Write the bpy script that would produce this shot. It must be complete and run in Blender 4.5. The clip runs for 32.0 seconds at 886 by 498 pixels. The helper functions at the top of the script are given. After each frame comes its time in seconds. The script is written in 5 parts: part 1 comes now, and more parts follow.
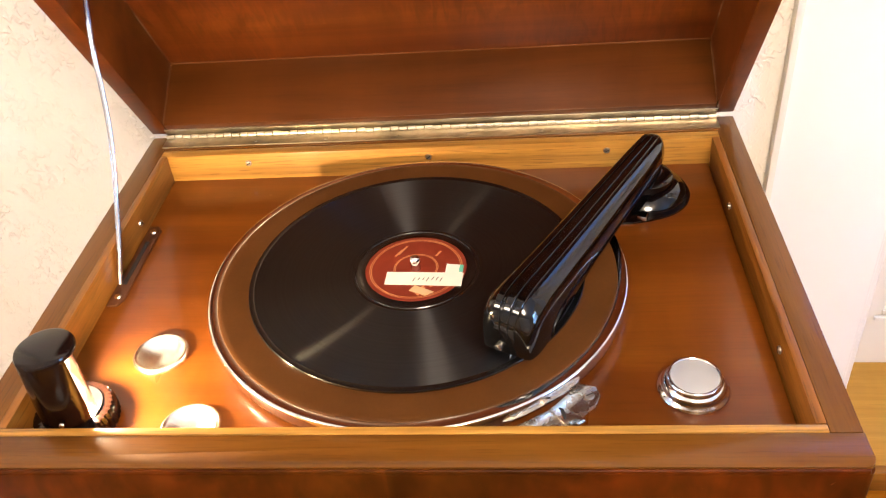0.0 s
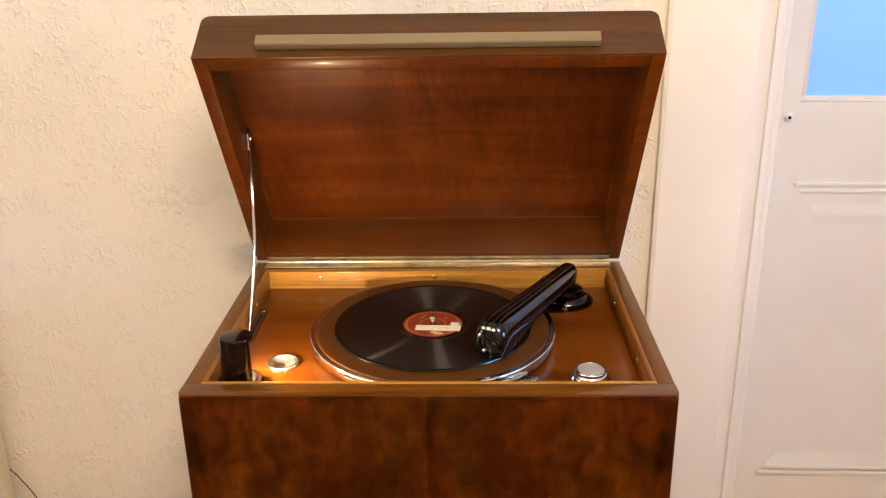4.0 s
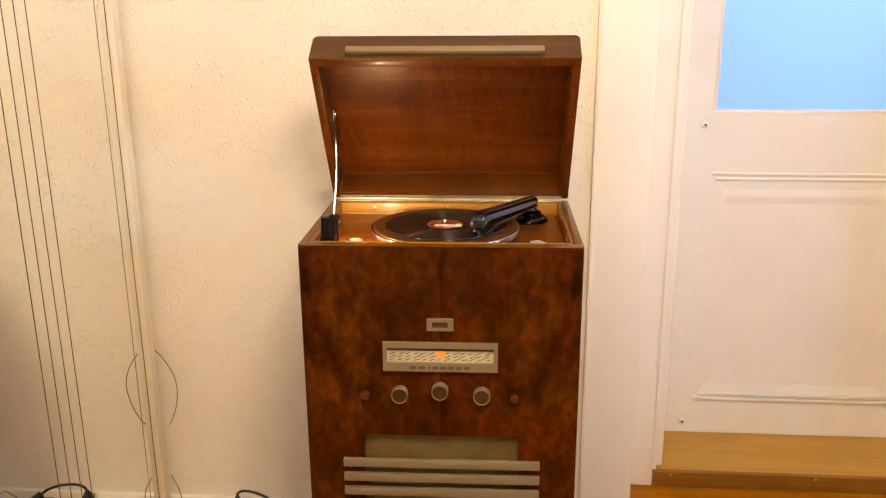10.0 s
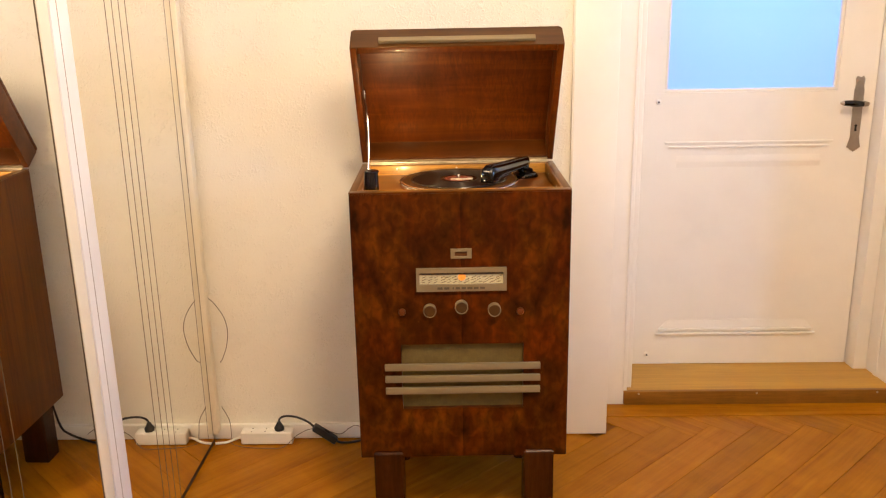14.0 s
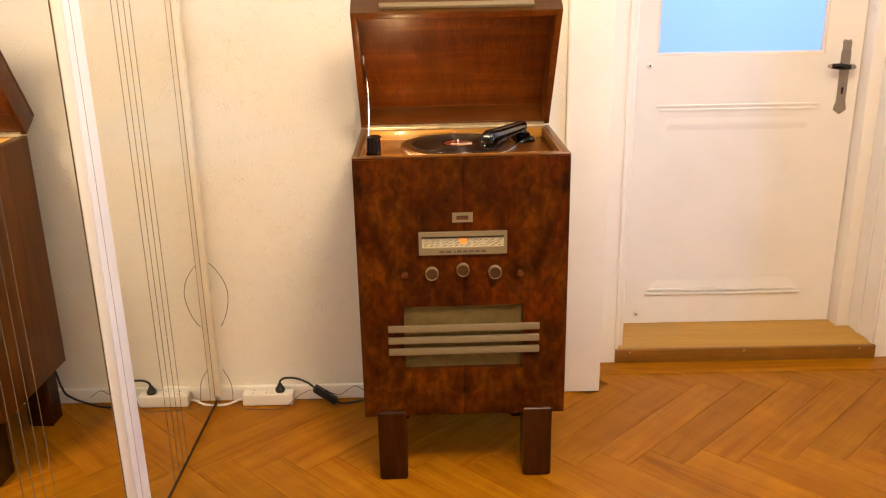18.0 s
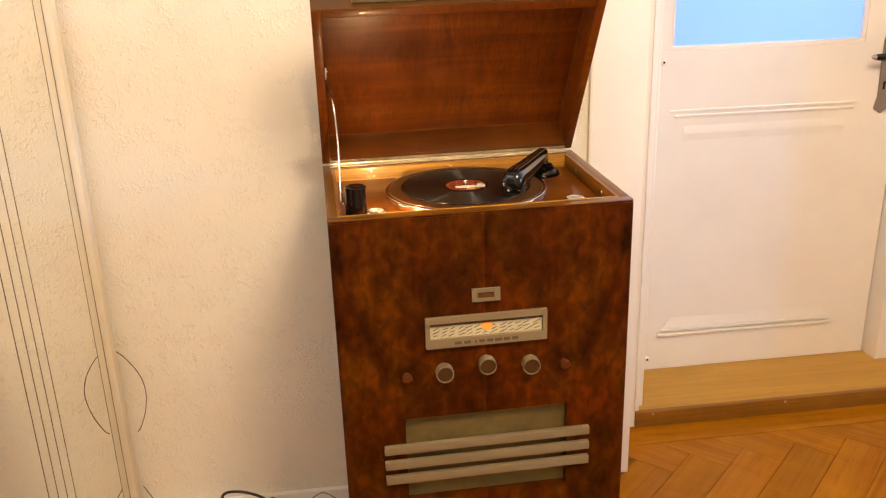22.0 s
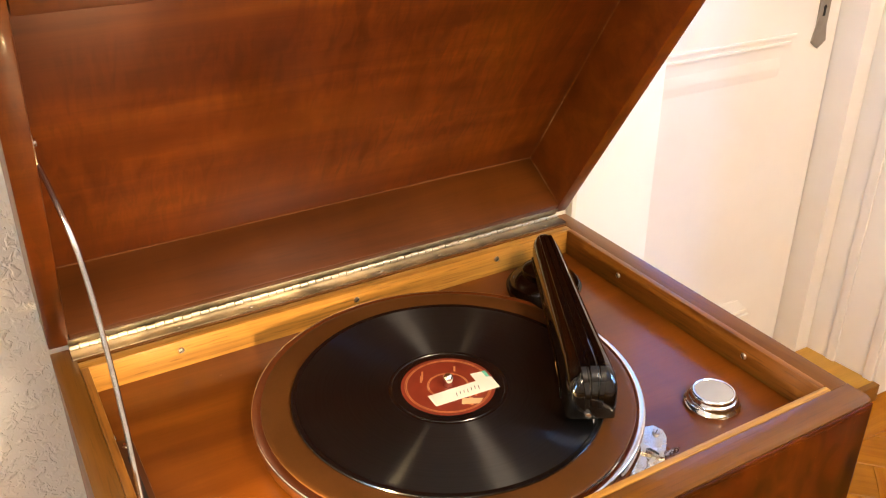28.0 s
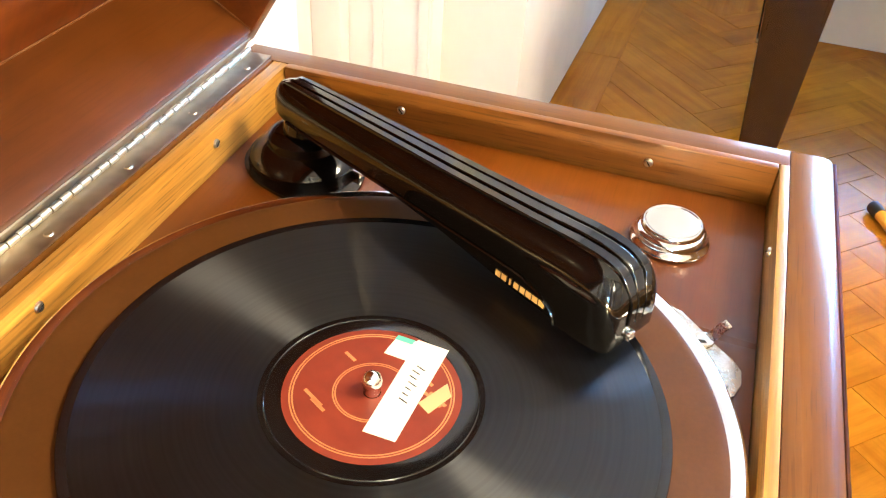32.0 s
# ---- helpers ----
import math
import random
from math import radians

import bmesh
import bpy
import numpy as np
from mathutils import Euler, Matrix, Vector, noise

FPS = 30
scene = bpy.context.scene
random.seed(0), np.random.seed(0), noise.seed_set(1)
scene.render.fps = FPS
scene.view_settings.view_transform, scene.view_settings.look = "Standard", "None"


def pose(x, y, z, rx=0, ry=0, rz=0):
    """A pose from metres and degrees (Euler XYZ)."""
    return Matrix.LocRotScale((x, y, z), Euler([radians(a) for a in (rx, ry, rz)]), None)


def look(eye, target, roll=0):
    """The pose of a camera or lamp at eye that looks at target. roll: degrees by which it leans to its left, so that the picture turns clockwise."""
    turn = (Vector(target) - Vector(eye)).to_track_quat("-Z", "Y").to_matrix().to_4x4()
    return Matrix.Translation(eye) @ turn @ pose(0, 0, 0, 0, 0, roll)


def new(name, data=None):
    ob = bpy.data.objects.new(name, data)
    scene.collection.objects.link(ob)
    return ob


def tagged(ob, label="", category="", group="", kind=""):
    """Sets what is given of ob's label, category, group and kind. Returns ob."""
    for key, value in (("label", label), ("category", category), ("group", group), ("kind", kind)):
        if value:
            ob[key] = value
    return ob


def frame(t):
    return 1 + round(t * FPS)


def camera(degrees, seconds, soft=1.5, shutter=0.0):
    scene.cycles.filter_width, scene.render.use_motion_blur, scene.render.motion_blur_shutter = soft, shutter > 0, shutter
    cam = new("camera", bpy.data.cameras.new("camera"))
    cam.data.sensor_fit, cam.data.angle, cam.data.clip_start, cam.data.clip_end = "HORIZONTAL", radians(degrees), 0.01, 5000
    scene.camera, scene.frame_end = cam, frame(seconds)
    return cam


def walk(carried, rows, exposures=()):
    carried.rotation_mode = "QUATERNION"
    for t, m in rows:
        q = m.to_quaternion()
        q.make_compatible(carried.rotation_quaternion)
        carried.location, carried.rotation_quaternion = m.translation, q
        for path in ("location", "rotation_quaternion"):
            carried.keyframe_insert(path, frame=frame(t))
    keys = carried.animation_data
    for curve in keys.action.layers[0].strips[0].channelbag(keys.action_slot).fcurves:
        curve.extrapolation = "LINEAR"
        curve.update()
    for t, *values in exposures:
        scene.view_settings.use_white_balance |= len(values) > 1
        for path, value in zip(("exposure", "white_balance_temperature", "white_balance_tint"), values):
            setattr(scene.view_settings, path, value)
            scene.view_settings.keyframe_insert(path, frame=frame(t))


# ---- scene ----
cam = camera(54.2, 32.0, 1.2)
PATH = [
    (0, (0.091, -0.313, 1.316), (-0.136, 1.262, 0.104), -5.7),
    (0.5, (0.124, -0.406, 1.337), (-0.148, 1.213, 0.195), -5.2),
    (1, (0.141, -0.474, 1.36), (-0.174, 1.177, 0.276), -5.0),
    (1.5, (0.151, -0.515, 1.374), (-0.143, 1.208, 0.403), -3.6),
    (2, (0.123, -0.576, 1.378), (-0.108, 1.192, 0.473), -2.6),
    (2.5, (0.08, -0.669, 1.389), (-0.114, 1.121, 0.518), -2.4),
    (3, (0.06, -0.747, 1.391), (-0.073, 1.084, 0.596), -1.6),
    (3.5, (0.059, -0.787, 1.396), (-0.044, 1.07, 0.659), -1.2),
    (5.5, (0.082, -0.978, 1.378), (-0.007, 0.916, 0.741), -0.5),
    (6, (0.086, -1.048, 1.377), (-0.02, 0.854, 0.767), -0.3),
    (6.5, (0.088, -1.082, 1.362), (-0.019, 0.819, 0.75), -0.3),
    (7, (0.042, -1.146, 1.356), (-0.062, 0.753, 0.739), -0.4),
    (7.5, (-0.004, -1.25, 1.343), (-0.069, 0.648, 0.716), -0.6),
    (8, (-0.029, -1.35, 1.342), (-0.071, 0.547, 0.709), -0.6),
    (8.5, (0.011, -1.396, 1.349), (-0.033, 0.503, 0.723), -0.4),
    (9, (0.089, -1.46, 1.36), (-0.063, 0.451, 0.79), -0.1),
    (9.5, (0.132, -1.521, 1.36), (-0.021, 0.392, 0.795), -0.2),
    (10, (0.134, -1.573, 1.371), (-0.021, 0.341, 0.81), -0.4),
    (10.5, (0.084, -1.64, 1.374), (-0.057, 0.28, 0.831), -1.2),
    (11, (0.038, -1.745, 1.356), (-0.055, 0.175, 0.803), -1.6),
    (11.5, (0.013, -1.835, 1.355), (-0.077, 0.083, 0.795), -1.5),
    (12, (0.028, -1.884, 1.354), (-0.057, 0.033, 0.79), -1.5),
    (12.5, (0.052, -1.914, 1.346), (-0.034, 0.003, 0.784), -1.5),
    (13, (0.062, -1.95, 1.347), (-0.02, -0.032, 0.785), -1.4),
    (13.5, (0.043, -2.011, 1.353), (-0.019, -0.092, 0.796), -1.3),
    (14, (0.008, -2.068, 1.36), (-0.041, -0.145, 0.81), -1.1),
    (14.5, (-0.012, -2.071, 1.362), (-0.049, -0.162, 0.768), -1.2),
    (15, (-0.016, -2.061, 1.366), (-0.014, -0.165, 0.728), -1.1),
    (15.5, (-0.023, -2.087, 1.375), (-0.022, -0.191, 0.738), -1.1),
    (17.5, (-0.041, -2.113, 1.38), (-0.041, -0.217, 0.741), -1.0),
    (18, (-0.051, -2.108, 1.38), (-0.051, -0.212, 0.744), -1.1),
    (18.5, (-0.057, -2.098, 1.381), (-0.06, -0.202, 0.744), -1.1),
    (19, (-0.067, -2.079, 1.38), (-0.069, -0.184, 0.742), -1.1),
    (19.5, (-0.078, -2.018, 1.368), (-0.072, -0.127, 0.719), -1.1),
    (20, (-0.074, -1.872, 1.371), (-0.072, 0.02, 0.723), -1.2),
    (20.5, (-0.067, -1.752, 1.377), (-0.081, 0.14, 0.727), -1.2),
    (21, (-0.115, -1.623, 1.366), (-0.094, 0.263, 0.7), -1.1),
    (21.5, (-0.211, -1.501, 1.38), (-0.048, 0.377, 0.709), -1.7),
    (22, (-0.244, -1.426, 1.37), (-0.023, 0.441, 0.688), -1.8),
    (22.5, (-0.236, -1.286, 1.36), (-0.007, 0.575, 0.666), -1.2),
    (23, (-0.22, -1.181, 1.36), (-0.053, 0.68, 0.648), -0.3),
    (23.5, (-0.233, -1.07, 1.354), (-0.033, 0.785, 0.633), -0.4),
    (24, (-0.276, -0.94, 1.354), (0.076, 0.882, 0.606), -1.1),
    (24.5, (-0.281, -0.862, 1.361), (0.124, 0.944, 0.602), -2.1),
    (25, (-0.27, -0.769, 1.341), (0.131, 1.042, 0.592), -2.5),
    (25.5, (-0.208, -0.668, 1.342), (0.123, 1.159, 0.598), -3.4),
    (26, (-0.247, -0.606, 1.36), (0.178, 1.191, 0.592), -2.0),
    (26.5, (-0.263, -0.504, 1.37), (0.343, 1.226, 0.572), -0.8),
    (28.5, (-0.285, -0.247, 1.318), (0.605, 1.258, 0.347), 0.3),
    (29, (-0.278, -0.176, 1.305), (0.679, 1.261, 0.296), 1.4),
    (29.5, (-0.285, -0.12, 1.292), (0.815, 1.172, 0.232), 1.4),
    (30, (-0.29, -0.074, 1.281), (0.947, 1.054, 0.185), 1.8),
    (30.5, (-0.287, -0.027, 1.263), (1.06, 0.935, 0.14), 2.0),
    (31, (-0.272, 0.012, 1.239), (1.147, 0.779, 0.056), 2.7),
    (31.5, (-0.252, 0.055, 1.214), (1.219, 0.652, -0.003), 3.4),
    (32, (-0.237, 0.091, 1.185), (1.266, 0.573, -0.044), 3.5),
]
EXPOSURES = [
    (0.0, 1.78, 5650, 12),
    (1.0, 1.46, 5350, 11),
    (2.0, 1.18, 5050, 10),
    (3.0, 1.08, 5350, 10),
    (5.5, 1.08, 7050, 12),
    (9.0, 1.18, 6950, 12),
    (11.0, 1.16, 6850, 12),
    (13.0, 1.2, 6700, 12),
    (15.0, 1.27, 6850, 12),
    (19.0, 1.31, 6850, 12),
    (24.0, 1.25, 6950, 12),
    (26.0, 1.22, 6650, 12),
    (28.5, 1.78, 5950, 10),
    (30.0, 1.93, 5750, 6),
    (31.0, 2.06, 5600, 1),
    (32.0, 2.48, 5600, 1),
]
walk(cam, [(t, look(eye, target, roll)) for t, eye, target, roll in PATH], EXPOSURES)

# ---- world, lamps ----
world = bpy.data.worlds.new("world")
scene.world = world
world.use_nodes = True
world.node_tree.nodes["Background"].inputs["Color"].default_value = (0.42, 0.66, 1.0, 1)
world.node_tree.nodes["Background"].inputs["Strength"].default_value = 3.6


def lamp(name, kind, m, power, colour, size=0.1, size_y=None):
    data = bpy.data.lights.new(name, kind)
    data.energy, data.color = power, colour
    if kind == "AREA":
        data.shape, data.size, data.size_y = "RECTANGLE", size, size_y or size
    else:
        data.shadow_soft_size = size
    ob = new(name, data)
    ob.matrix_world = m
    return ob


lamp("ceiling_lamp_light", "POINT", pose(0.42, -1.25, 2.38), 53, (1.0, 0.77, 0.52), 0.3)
lamp("east_window_light", "AREA", pose(3.16, -1.2, 1.8, 0, 90, 0), 12, (0.2, 0.47, 1.0), 0.5, 0.36)
lamp("hall_daylight", "AREA", pose(1.03, 1.75, 1.55, -90, 0, 0), 7.6, (0.25, 0.44, 1.0), 0.9, 1.2)
lamp("deck_bulb_light", "POINT", pose(0, 0, 0, 0, 0, 1.2) @ pose(-0.2145, 0.062, 0.918), 2.1, (1.0, 0.7, 0.34), 0.006)

# ---- materials ----


def mat(name, colour, rough=0.5, metal=0.0, coat=0.0, coat_rough=0.1, spec=0.5):
    m = bpy.data.materials.new(name)
    m.use_nodes = True
    b = m.node_tree.nodes["Principled BSDF"]
    b.inputs["Base Color"].default_value = (*colour, 1)
    b.inputs["Roughness"].default_value = rough
    b.inputs["Metallic"].default_value = metal
    b.inputs["Coat Weight"].default_value = coat
    b.inputs["Coat Roughness"].default_value = coat_rough
    b.inputs["Specular IOR Level"].default_value = spec
    return m


class G:
    """Short hand for building one node tree."""

    def __init__(self, m):
        self.t = m.node_tree
        self.b = self.t.nodes["Principled BSDF"]

    def n(self, kind, **values):
        node = self.t.nodes.new(kind)
        for key, value in values.items():
            node.inputs[key.replace("_", " ")].default_value = value
        return node

    def l(self, a, out, b, inp):
        self.t.links.new(a.outputs[out], b.inputs[inp])

    def coords(self, scale=(1, 1, 1), fold=False, offset=False):
        c = self.n("ShaderNodeTexCoord")
        last, out = c, "Object"
        if fold:
            sep, ab, com = self.n("ShaderNodeSeparateXYZ"), self.n("ShaderNodeMath"), self.n("ShaderNodeCombineXYZ")
            ab.operation = "ABSOLUTE"
            self.l(c, "Object", sep, 0)
            self.l(sep, "X", ab, 0)
            self.l(ab, 0, com, "X")
            self.l(sep, "Y", com, "Y")
            self.l(sep, "Z", com, "Z")
            last, out = com, 0
        if offset:
            info, mul, add = self.n("ShaderNodeObjectInfo"), self.n("ShaderNodeMath"), self.n("ShaderNodeVectorMath")
            mul.operation, add.operation = "MULTIPLY", "ADD"
            mul.inputs[1].default_value = 37.0
            self.l(info, "Random", mul, 0)
            self.l(last, out, add, 0)
            self.l(mul, 0, add, 1)
            last, out = add, 0
        mp = self.n("ShaderNodeMapping")
        mp.inputs["Scale"].default_value = scale
        self.l(last, out, mp, "Vector")
        return mp

    def noise(self, mp, scale, detail=4, rough=0.55, distort=0.0):
        n = self.n("ShaderNodeTexNoise", Scale=scale, Detail=detail, Roughness=rough, Distortion=distort)
        self.l(mp, 0, n, "Vector")
        return n

    def ramp(self, src, out, *stops):
        r = self.n("ShaderNodeValToRGB")
        el = r.color_ramp.elements
        while len(el) < len(stops):
            el.new(0.5)
        for e, (p, c) in zip(el, stops):
            e.position = p
            e.color = (*c, 1) if isinstance(c, tuple) else (c, c, c, 1)
        self.l(src, out, r, 0)
        return r

    def mix(self, a, b, fac, mode="MIX"):
        m = self.n("ShaderNodeMix")
        m.data_type, m.blend_type = "RGBA", mode
        for v, i in ((fac, 0), (a, 6), (b, 7)):
            if isinstance(v, tuple) and isinstance(v[0], float):
                m.inputs[i].default_value = (*v, 1)
            elif isinstance(v, float):
                m.inputs[i].default_value = v
            else:
                self.t.links.new(v, m.inputs[i])
        return m.outputs[2]

    def bump(self, src, strength, distance):
        b = self.n("ShaderNodeBump", Strength=strength, Distance=distance)
        self.t.links.new(src, b.inputs["Height"])
        self.l(b, 0, self.b, "Normal")

    def colour(self, src):
        self.t.links.new(src, self.b.inputs["Base Color"])

    def rough(self, src, lo, hi):
        r = self.n("ShaderNodeMapRange")
        r.inputs["To Min"].default_value, r.inputs["To Max"].default_value = lo, hi
        self.t.links.new(src, r.inputs["Value"])
        self.l(r, 0, self.b, "Roughness")


def wood(name, dark, mid, light, along="x", rough=0.35, coat=0.35, grain=1.0, offset=False, flame=0.35, streak=0.3, curl=9, specks=0.0, figure=0.0):
    m = mat(name, mid, rough, coat=coat, coat_rough=0.16, spec=0.3)
    g = G(m)

    def axes(a, b):
        return {"x": (a, b, b), "y": (b, a, b), "z": (b, b, a)}[along]

    big = g.noise(g.coords(axes(1.2, 14), offset=offset), 1.6, 5, 0.6, 0.8)
    fine = g.noise(g.coords(axes(3, 160), offset=offset), 2.5, 4, 0.65)
    pores = g.noise(g.coords(axes(16, 420), offset=offset), 1.6, 2, 0.5)
    bands = g.noise(g.coords(axes(1.6, 48), offset=offset), 1.8, 3, 0.6, 0.5)
    cloud = g.noise(g.coords(axes(curl, 2.5), offset=offset), 1.5, 3, 0.55, 0.6)
    r = g.ramp(big, 0, (0.25, dark), (0.5, mid), (0.78, light))
    c = g.mix(r.outputs[0], g.ramp(fine, 0, (0.3, 0.72), (0.62, 1.0)).outputs[0], 0.55 * grain, "MULTIPLY")
    c = g.mix(c, g.ramp(bands, 0, (0.34, 0.55), (0.5, 1.0), (0.68, 1.25)).outputs[0], streak, "MULTIPLY")
    c = g.mix(c, g.ramp(pores, 0, (0.34, 0.45), (0.42, 1.0)).outputs[0], 0.45 * grain, "MULTIPLY")
    k = g.ramp(cloud, 0, (0.3, 0.68), (0.7, 1.15))
    c = g.mix(c, k.outputs[0], flame, "MULTIPLY")
    if figure:
        curls = g.noise(g.coords(axes(78, 17)), 1.4, 3, 0.55, 1.1)
        where = g.noise(g.coords(axes(3, 7)), 1.7, 2, 0.5)
        ripple = g.ramp(curls, 0, (0.36, 0.55), (0.5, 1.0), (0.66, 1.4)).outputs[0]
        c = g.mix(c, g.mix((1.0, 1.0, 1.0), ripple, g.ramp(where, 0, (0.38, 0.0), (0.56, figure)).outputs[0]), 1.0, "MULTIPLY")
    if specks:
        dots = g.noise(g.coords((1, 1, 1)), 70, 1, 0.5)
        c = g.mix(c, (0.5, 0.36, 0.2), g.ramp(dots, 0, (0.8, 0.0), (0.83, specks)).outputs[0])
    g.colour(c)
    g.bump(fine.outputs[0], 0.12 * grain, 0.0006)
    g.rough(cloud.outputs[0], rough * 0.75, rough * 1.25)
    return m


MAHOGANY = wood("mahogany", (0.08, 0.0188, 0.0009), (0.132, 0.0345, 0.0016), (0.185, 0.055, 0.0028), "x", 0.3, 0.32, 0.35, flame=0.8, streak=0.16, specks=0.5)
LID_WOOD = wood("lid_mahogany", (0.064, 0.0118, 0.0004), (0.112, 0.0232, 0.0007), (0.168, 0.042, 0.0014), "x", 0.36, 0.08, 0.25, flame=0.8, streak=0.1, curl=12, figure=0.5)
LID_BOARD = wood("lid_board", (0.05, 0.0128, 0.0009), (0.08, 0.0212, 0.0015), (0.112, 0.033, 0.0028), "x", 0.34, 0.14, 0.4, flame=0.6, streak=0.12, specks=0.8)
RIM_WOOD = wood("walnut_rim", (0.075, 0.024, 0.0018), (0.122, 0.043, 0.0036), (0.17, 0.066, 0.007), "x", 0.3, 0.12, 0.8, flame=0.12, streak=0.4)
RIM_WOOD_Y = wood("walnut_rim_side", (0.09, 0.032, 0.003), (0.14, 0.053, 0.0055), (0.19, 0.078, 0.0095), "y", 0.34, 0.06, 0.9, flame=0.12, streak=0.3)
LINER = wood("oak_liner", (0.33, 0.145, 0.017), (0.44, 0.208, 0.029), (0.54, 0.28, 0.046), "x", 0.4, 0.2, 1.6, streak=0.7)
# Side strips: the same oak with their shade put into the colour.
LINER_Y_SHADED = wood("oak_liner_side_shaded", (0.145, 0.048, 0.0043), (0.235, 0.086, 0.0088), (0.325, 0.132, 0.017), "y", 0.36, 0.12, 1.4, streak=0.55)
SIDE_WOOD = wood("side_veneer", (0.085, 0.0215, 0.0018), (0.14, 0.039, 0.0032), (0.19, 0.059, 0.005), "z", 0.34, 0.0, streak=0.5)
FOOT_WOOD = wood("foot_wood", (0.024, 0.0055, 0.0008), (0.042, 0.0105, 0.0014), (0.07, 0.019, 0.0025), "z", 0.25, 0.2)
for m, coat, blur in ((RIM_WOOD, 0.26, 0.08), (RIM_WOOD_Y, 0.3, 0.04), (MAHOGANY, 0.32, 0.1), (LID_WOOD, 0.12, 0.1), (LID_BOARD, 0.16, 0.12)):
    m.node_tree.nodes["Principled BSDF"].inputs["Coat Weight"].default_value = coat
    m.node_tree.nodes["Principled BSDF"].inputs["Coat Roughness"].default_value = blur
for m in (RIM_WOOD, RIM_WOOD_Y):
    m.node_tree.nodes["Principled BSDF"].inputs["Specular IOR Level"].default_value = 0.15
for m in (SIDE_WOOD, FOOT_WOOD):
    m.node_tree.nodes["Principled BSDF"].inputs["Specular IOR Level"].default_value = 0.13
TABLE_WOOD = wood("dark_table_wood", (0.014, 0.006, 0.003), (0.024, 0.011, 0.005), (0.04, 0.019, 0.009), "z", 0.25, 0.5)
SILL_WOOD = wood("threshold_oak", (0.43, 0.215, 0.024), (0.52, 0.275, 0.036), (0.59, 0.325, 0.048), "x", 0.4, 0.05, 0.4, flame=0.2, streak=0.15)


def burl():
    """Book-matched walnut burl: soft gold and red-brown clouds about a seam."""
    m = mat("burl_veneer", (0.06, 0.02, 0.002), 0.36, spec=0.09)
    g = G(m)
    mp = g.coords((1, 1, 1), fold=True)
    cloud = g.noise(g.coords((1, 1, 0.55), fold=True), 17, 3, 0.48, 0.7)
    warp = g.noise(g.coords((1, 1, 0.7), fold=True), 55, 2, 0.45, 0.6)
    swirl = g.noise(g.coords((40, 40, 9), fold=True), 1.0, 4, 0.6, 1.2)
    red = g.noise(g.coords((1, 1, 0.5), fold=True), 11, 3, 0.5, 0.8)
    dark = g.noise(g.coords((1, 1, 0.7)), 7.5, 3, 0.5, 0.6)
    fleck = g.noise(mp, 120, 3, 0.6, 0.6)
    r = g.ramp(cloud, 0, (0.3, (0.02, 0.0044, 0.0003)), (0.45, (0.05, 0.0118, 0.0006)), (0.58, (0.081, 0.0205, 0.001)), (0.74, (0.125, 0.037, 0.0017)))
    side_x, side_sep, side_rng = g.n("ShaderNodeTexCoord"), g.n("ShaderNodeSeparateXYZ"), g.n("ShaderNodeMapRange")
    g.l(side_x, "Object", side_sep, 0)
    g.l(side_sep, "X", side_rng, "Value")
    side_rng.inputs["From Min"].default_value, side_rng.inputs["From Max"].default_value = -0.27, 0.27
    # redder right leaf: stain and figure, with the veneer's sheen put into colour
    leaf = g.ramp(side_rng, 0, (0.0, 0.55), (0.48, 0.6), (0.56, 0.95), (1.0, 1.0))
    amount = g.mix(g.ramp(red, 0, (0.38, 0.0), (0.6, 0.9)).outputs[0], leaf.outputs[0], 1.0, "MULTIPLY")
    c = g.mix(r.outputs[0], (0.096, 0.0165, 0.0007), amount)
    c = g.mix(c, g.ramp(warp, 0, (0.36, 0.5), (0.52, 1.0), (0.68, 1.5)).outputs[0], 0.6, "MULTIPLY")
    c = g.mix(c, g.ramp(swirl, 0, (0.34, 0.5), (0.52, 1.0), (0.7, 1.3)).outputs[0], 0.36, "MULTIPLY")
    c = g.mix(c, g.ramp(dark, 0, (0.36, 0.36), (0.56, 1.0)).outputs[0], 0.52, "MULTIPLY")
    c = g.mix(c, (0.3, 0.15, 0.035), g.ramp(fleck, 0, (0.71, 0.0), (0.78, 0.4)).outputs[0])
    # the seam: gold along one side, dark along the other; sheen painted in
    tex, sep, rng_x = g.n("ShaderNodeTexCoord"), g.n("ShaderNodeSeparateXYZ"), g.n("ShaderNodeMapRange")
    g.l(tex, "Object", sep, 0)
    g.l(sep, "X", rng_x, "Value")
    rng_x.inputs["From Min"].default_value, rng_x.inputs["From Max"].default_value = -0.06, 0.06
    seam = g.ramp(rng_x, 0, (0.0, 1.0), (0.3, 1.0), (0.485, 1.55), (0.5, 0.6), (0.75, 1.0))
    c = g.mix(c, seam.outputs[0], 0.75, "MULTIPLY")
    g.colour(c)
    g.bump(warp.outputs[0], 0.05, 0.0005)
    g.rough(cloud.outputs[0], 0.3, 0.45)
    return m


BURL = burl()


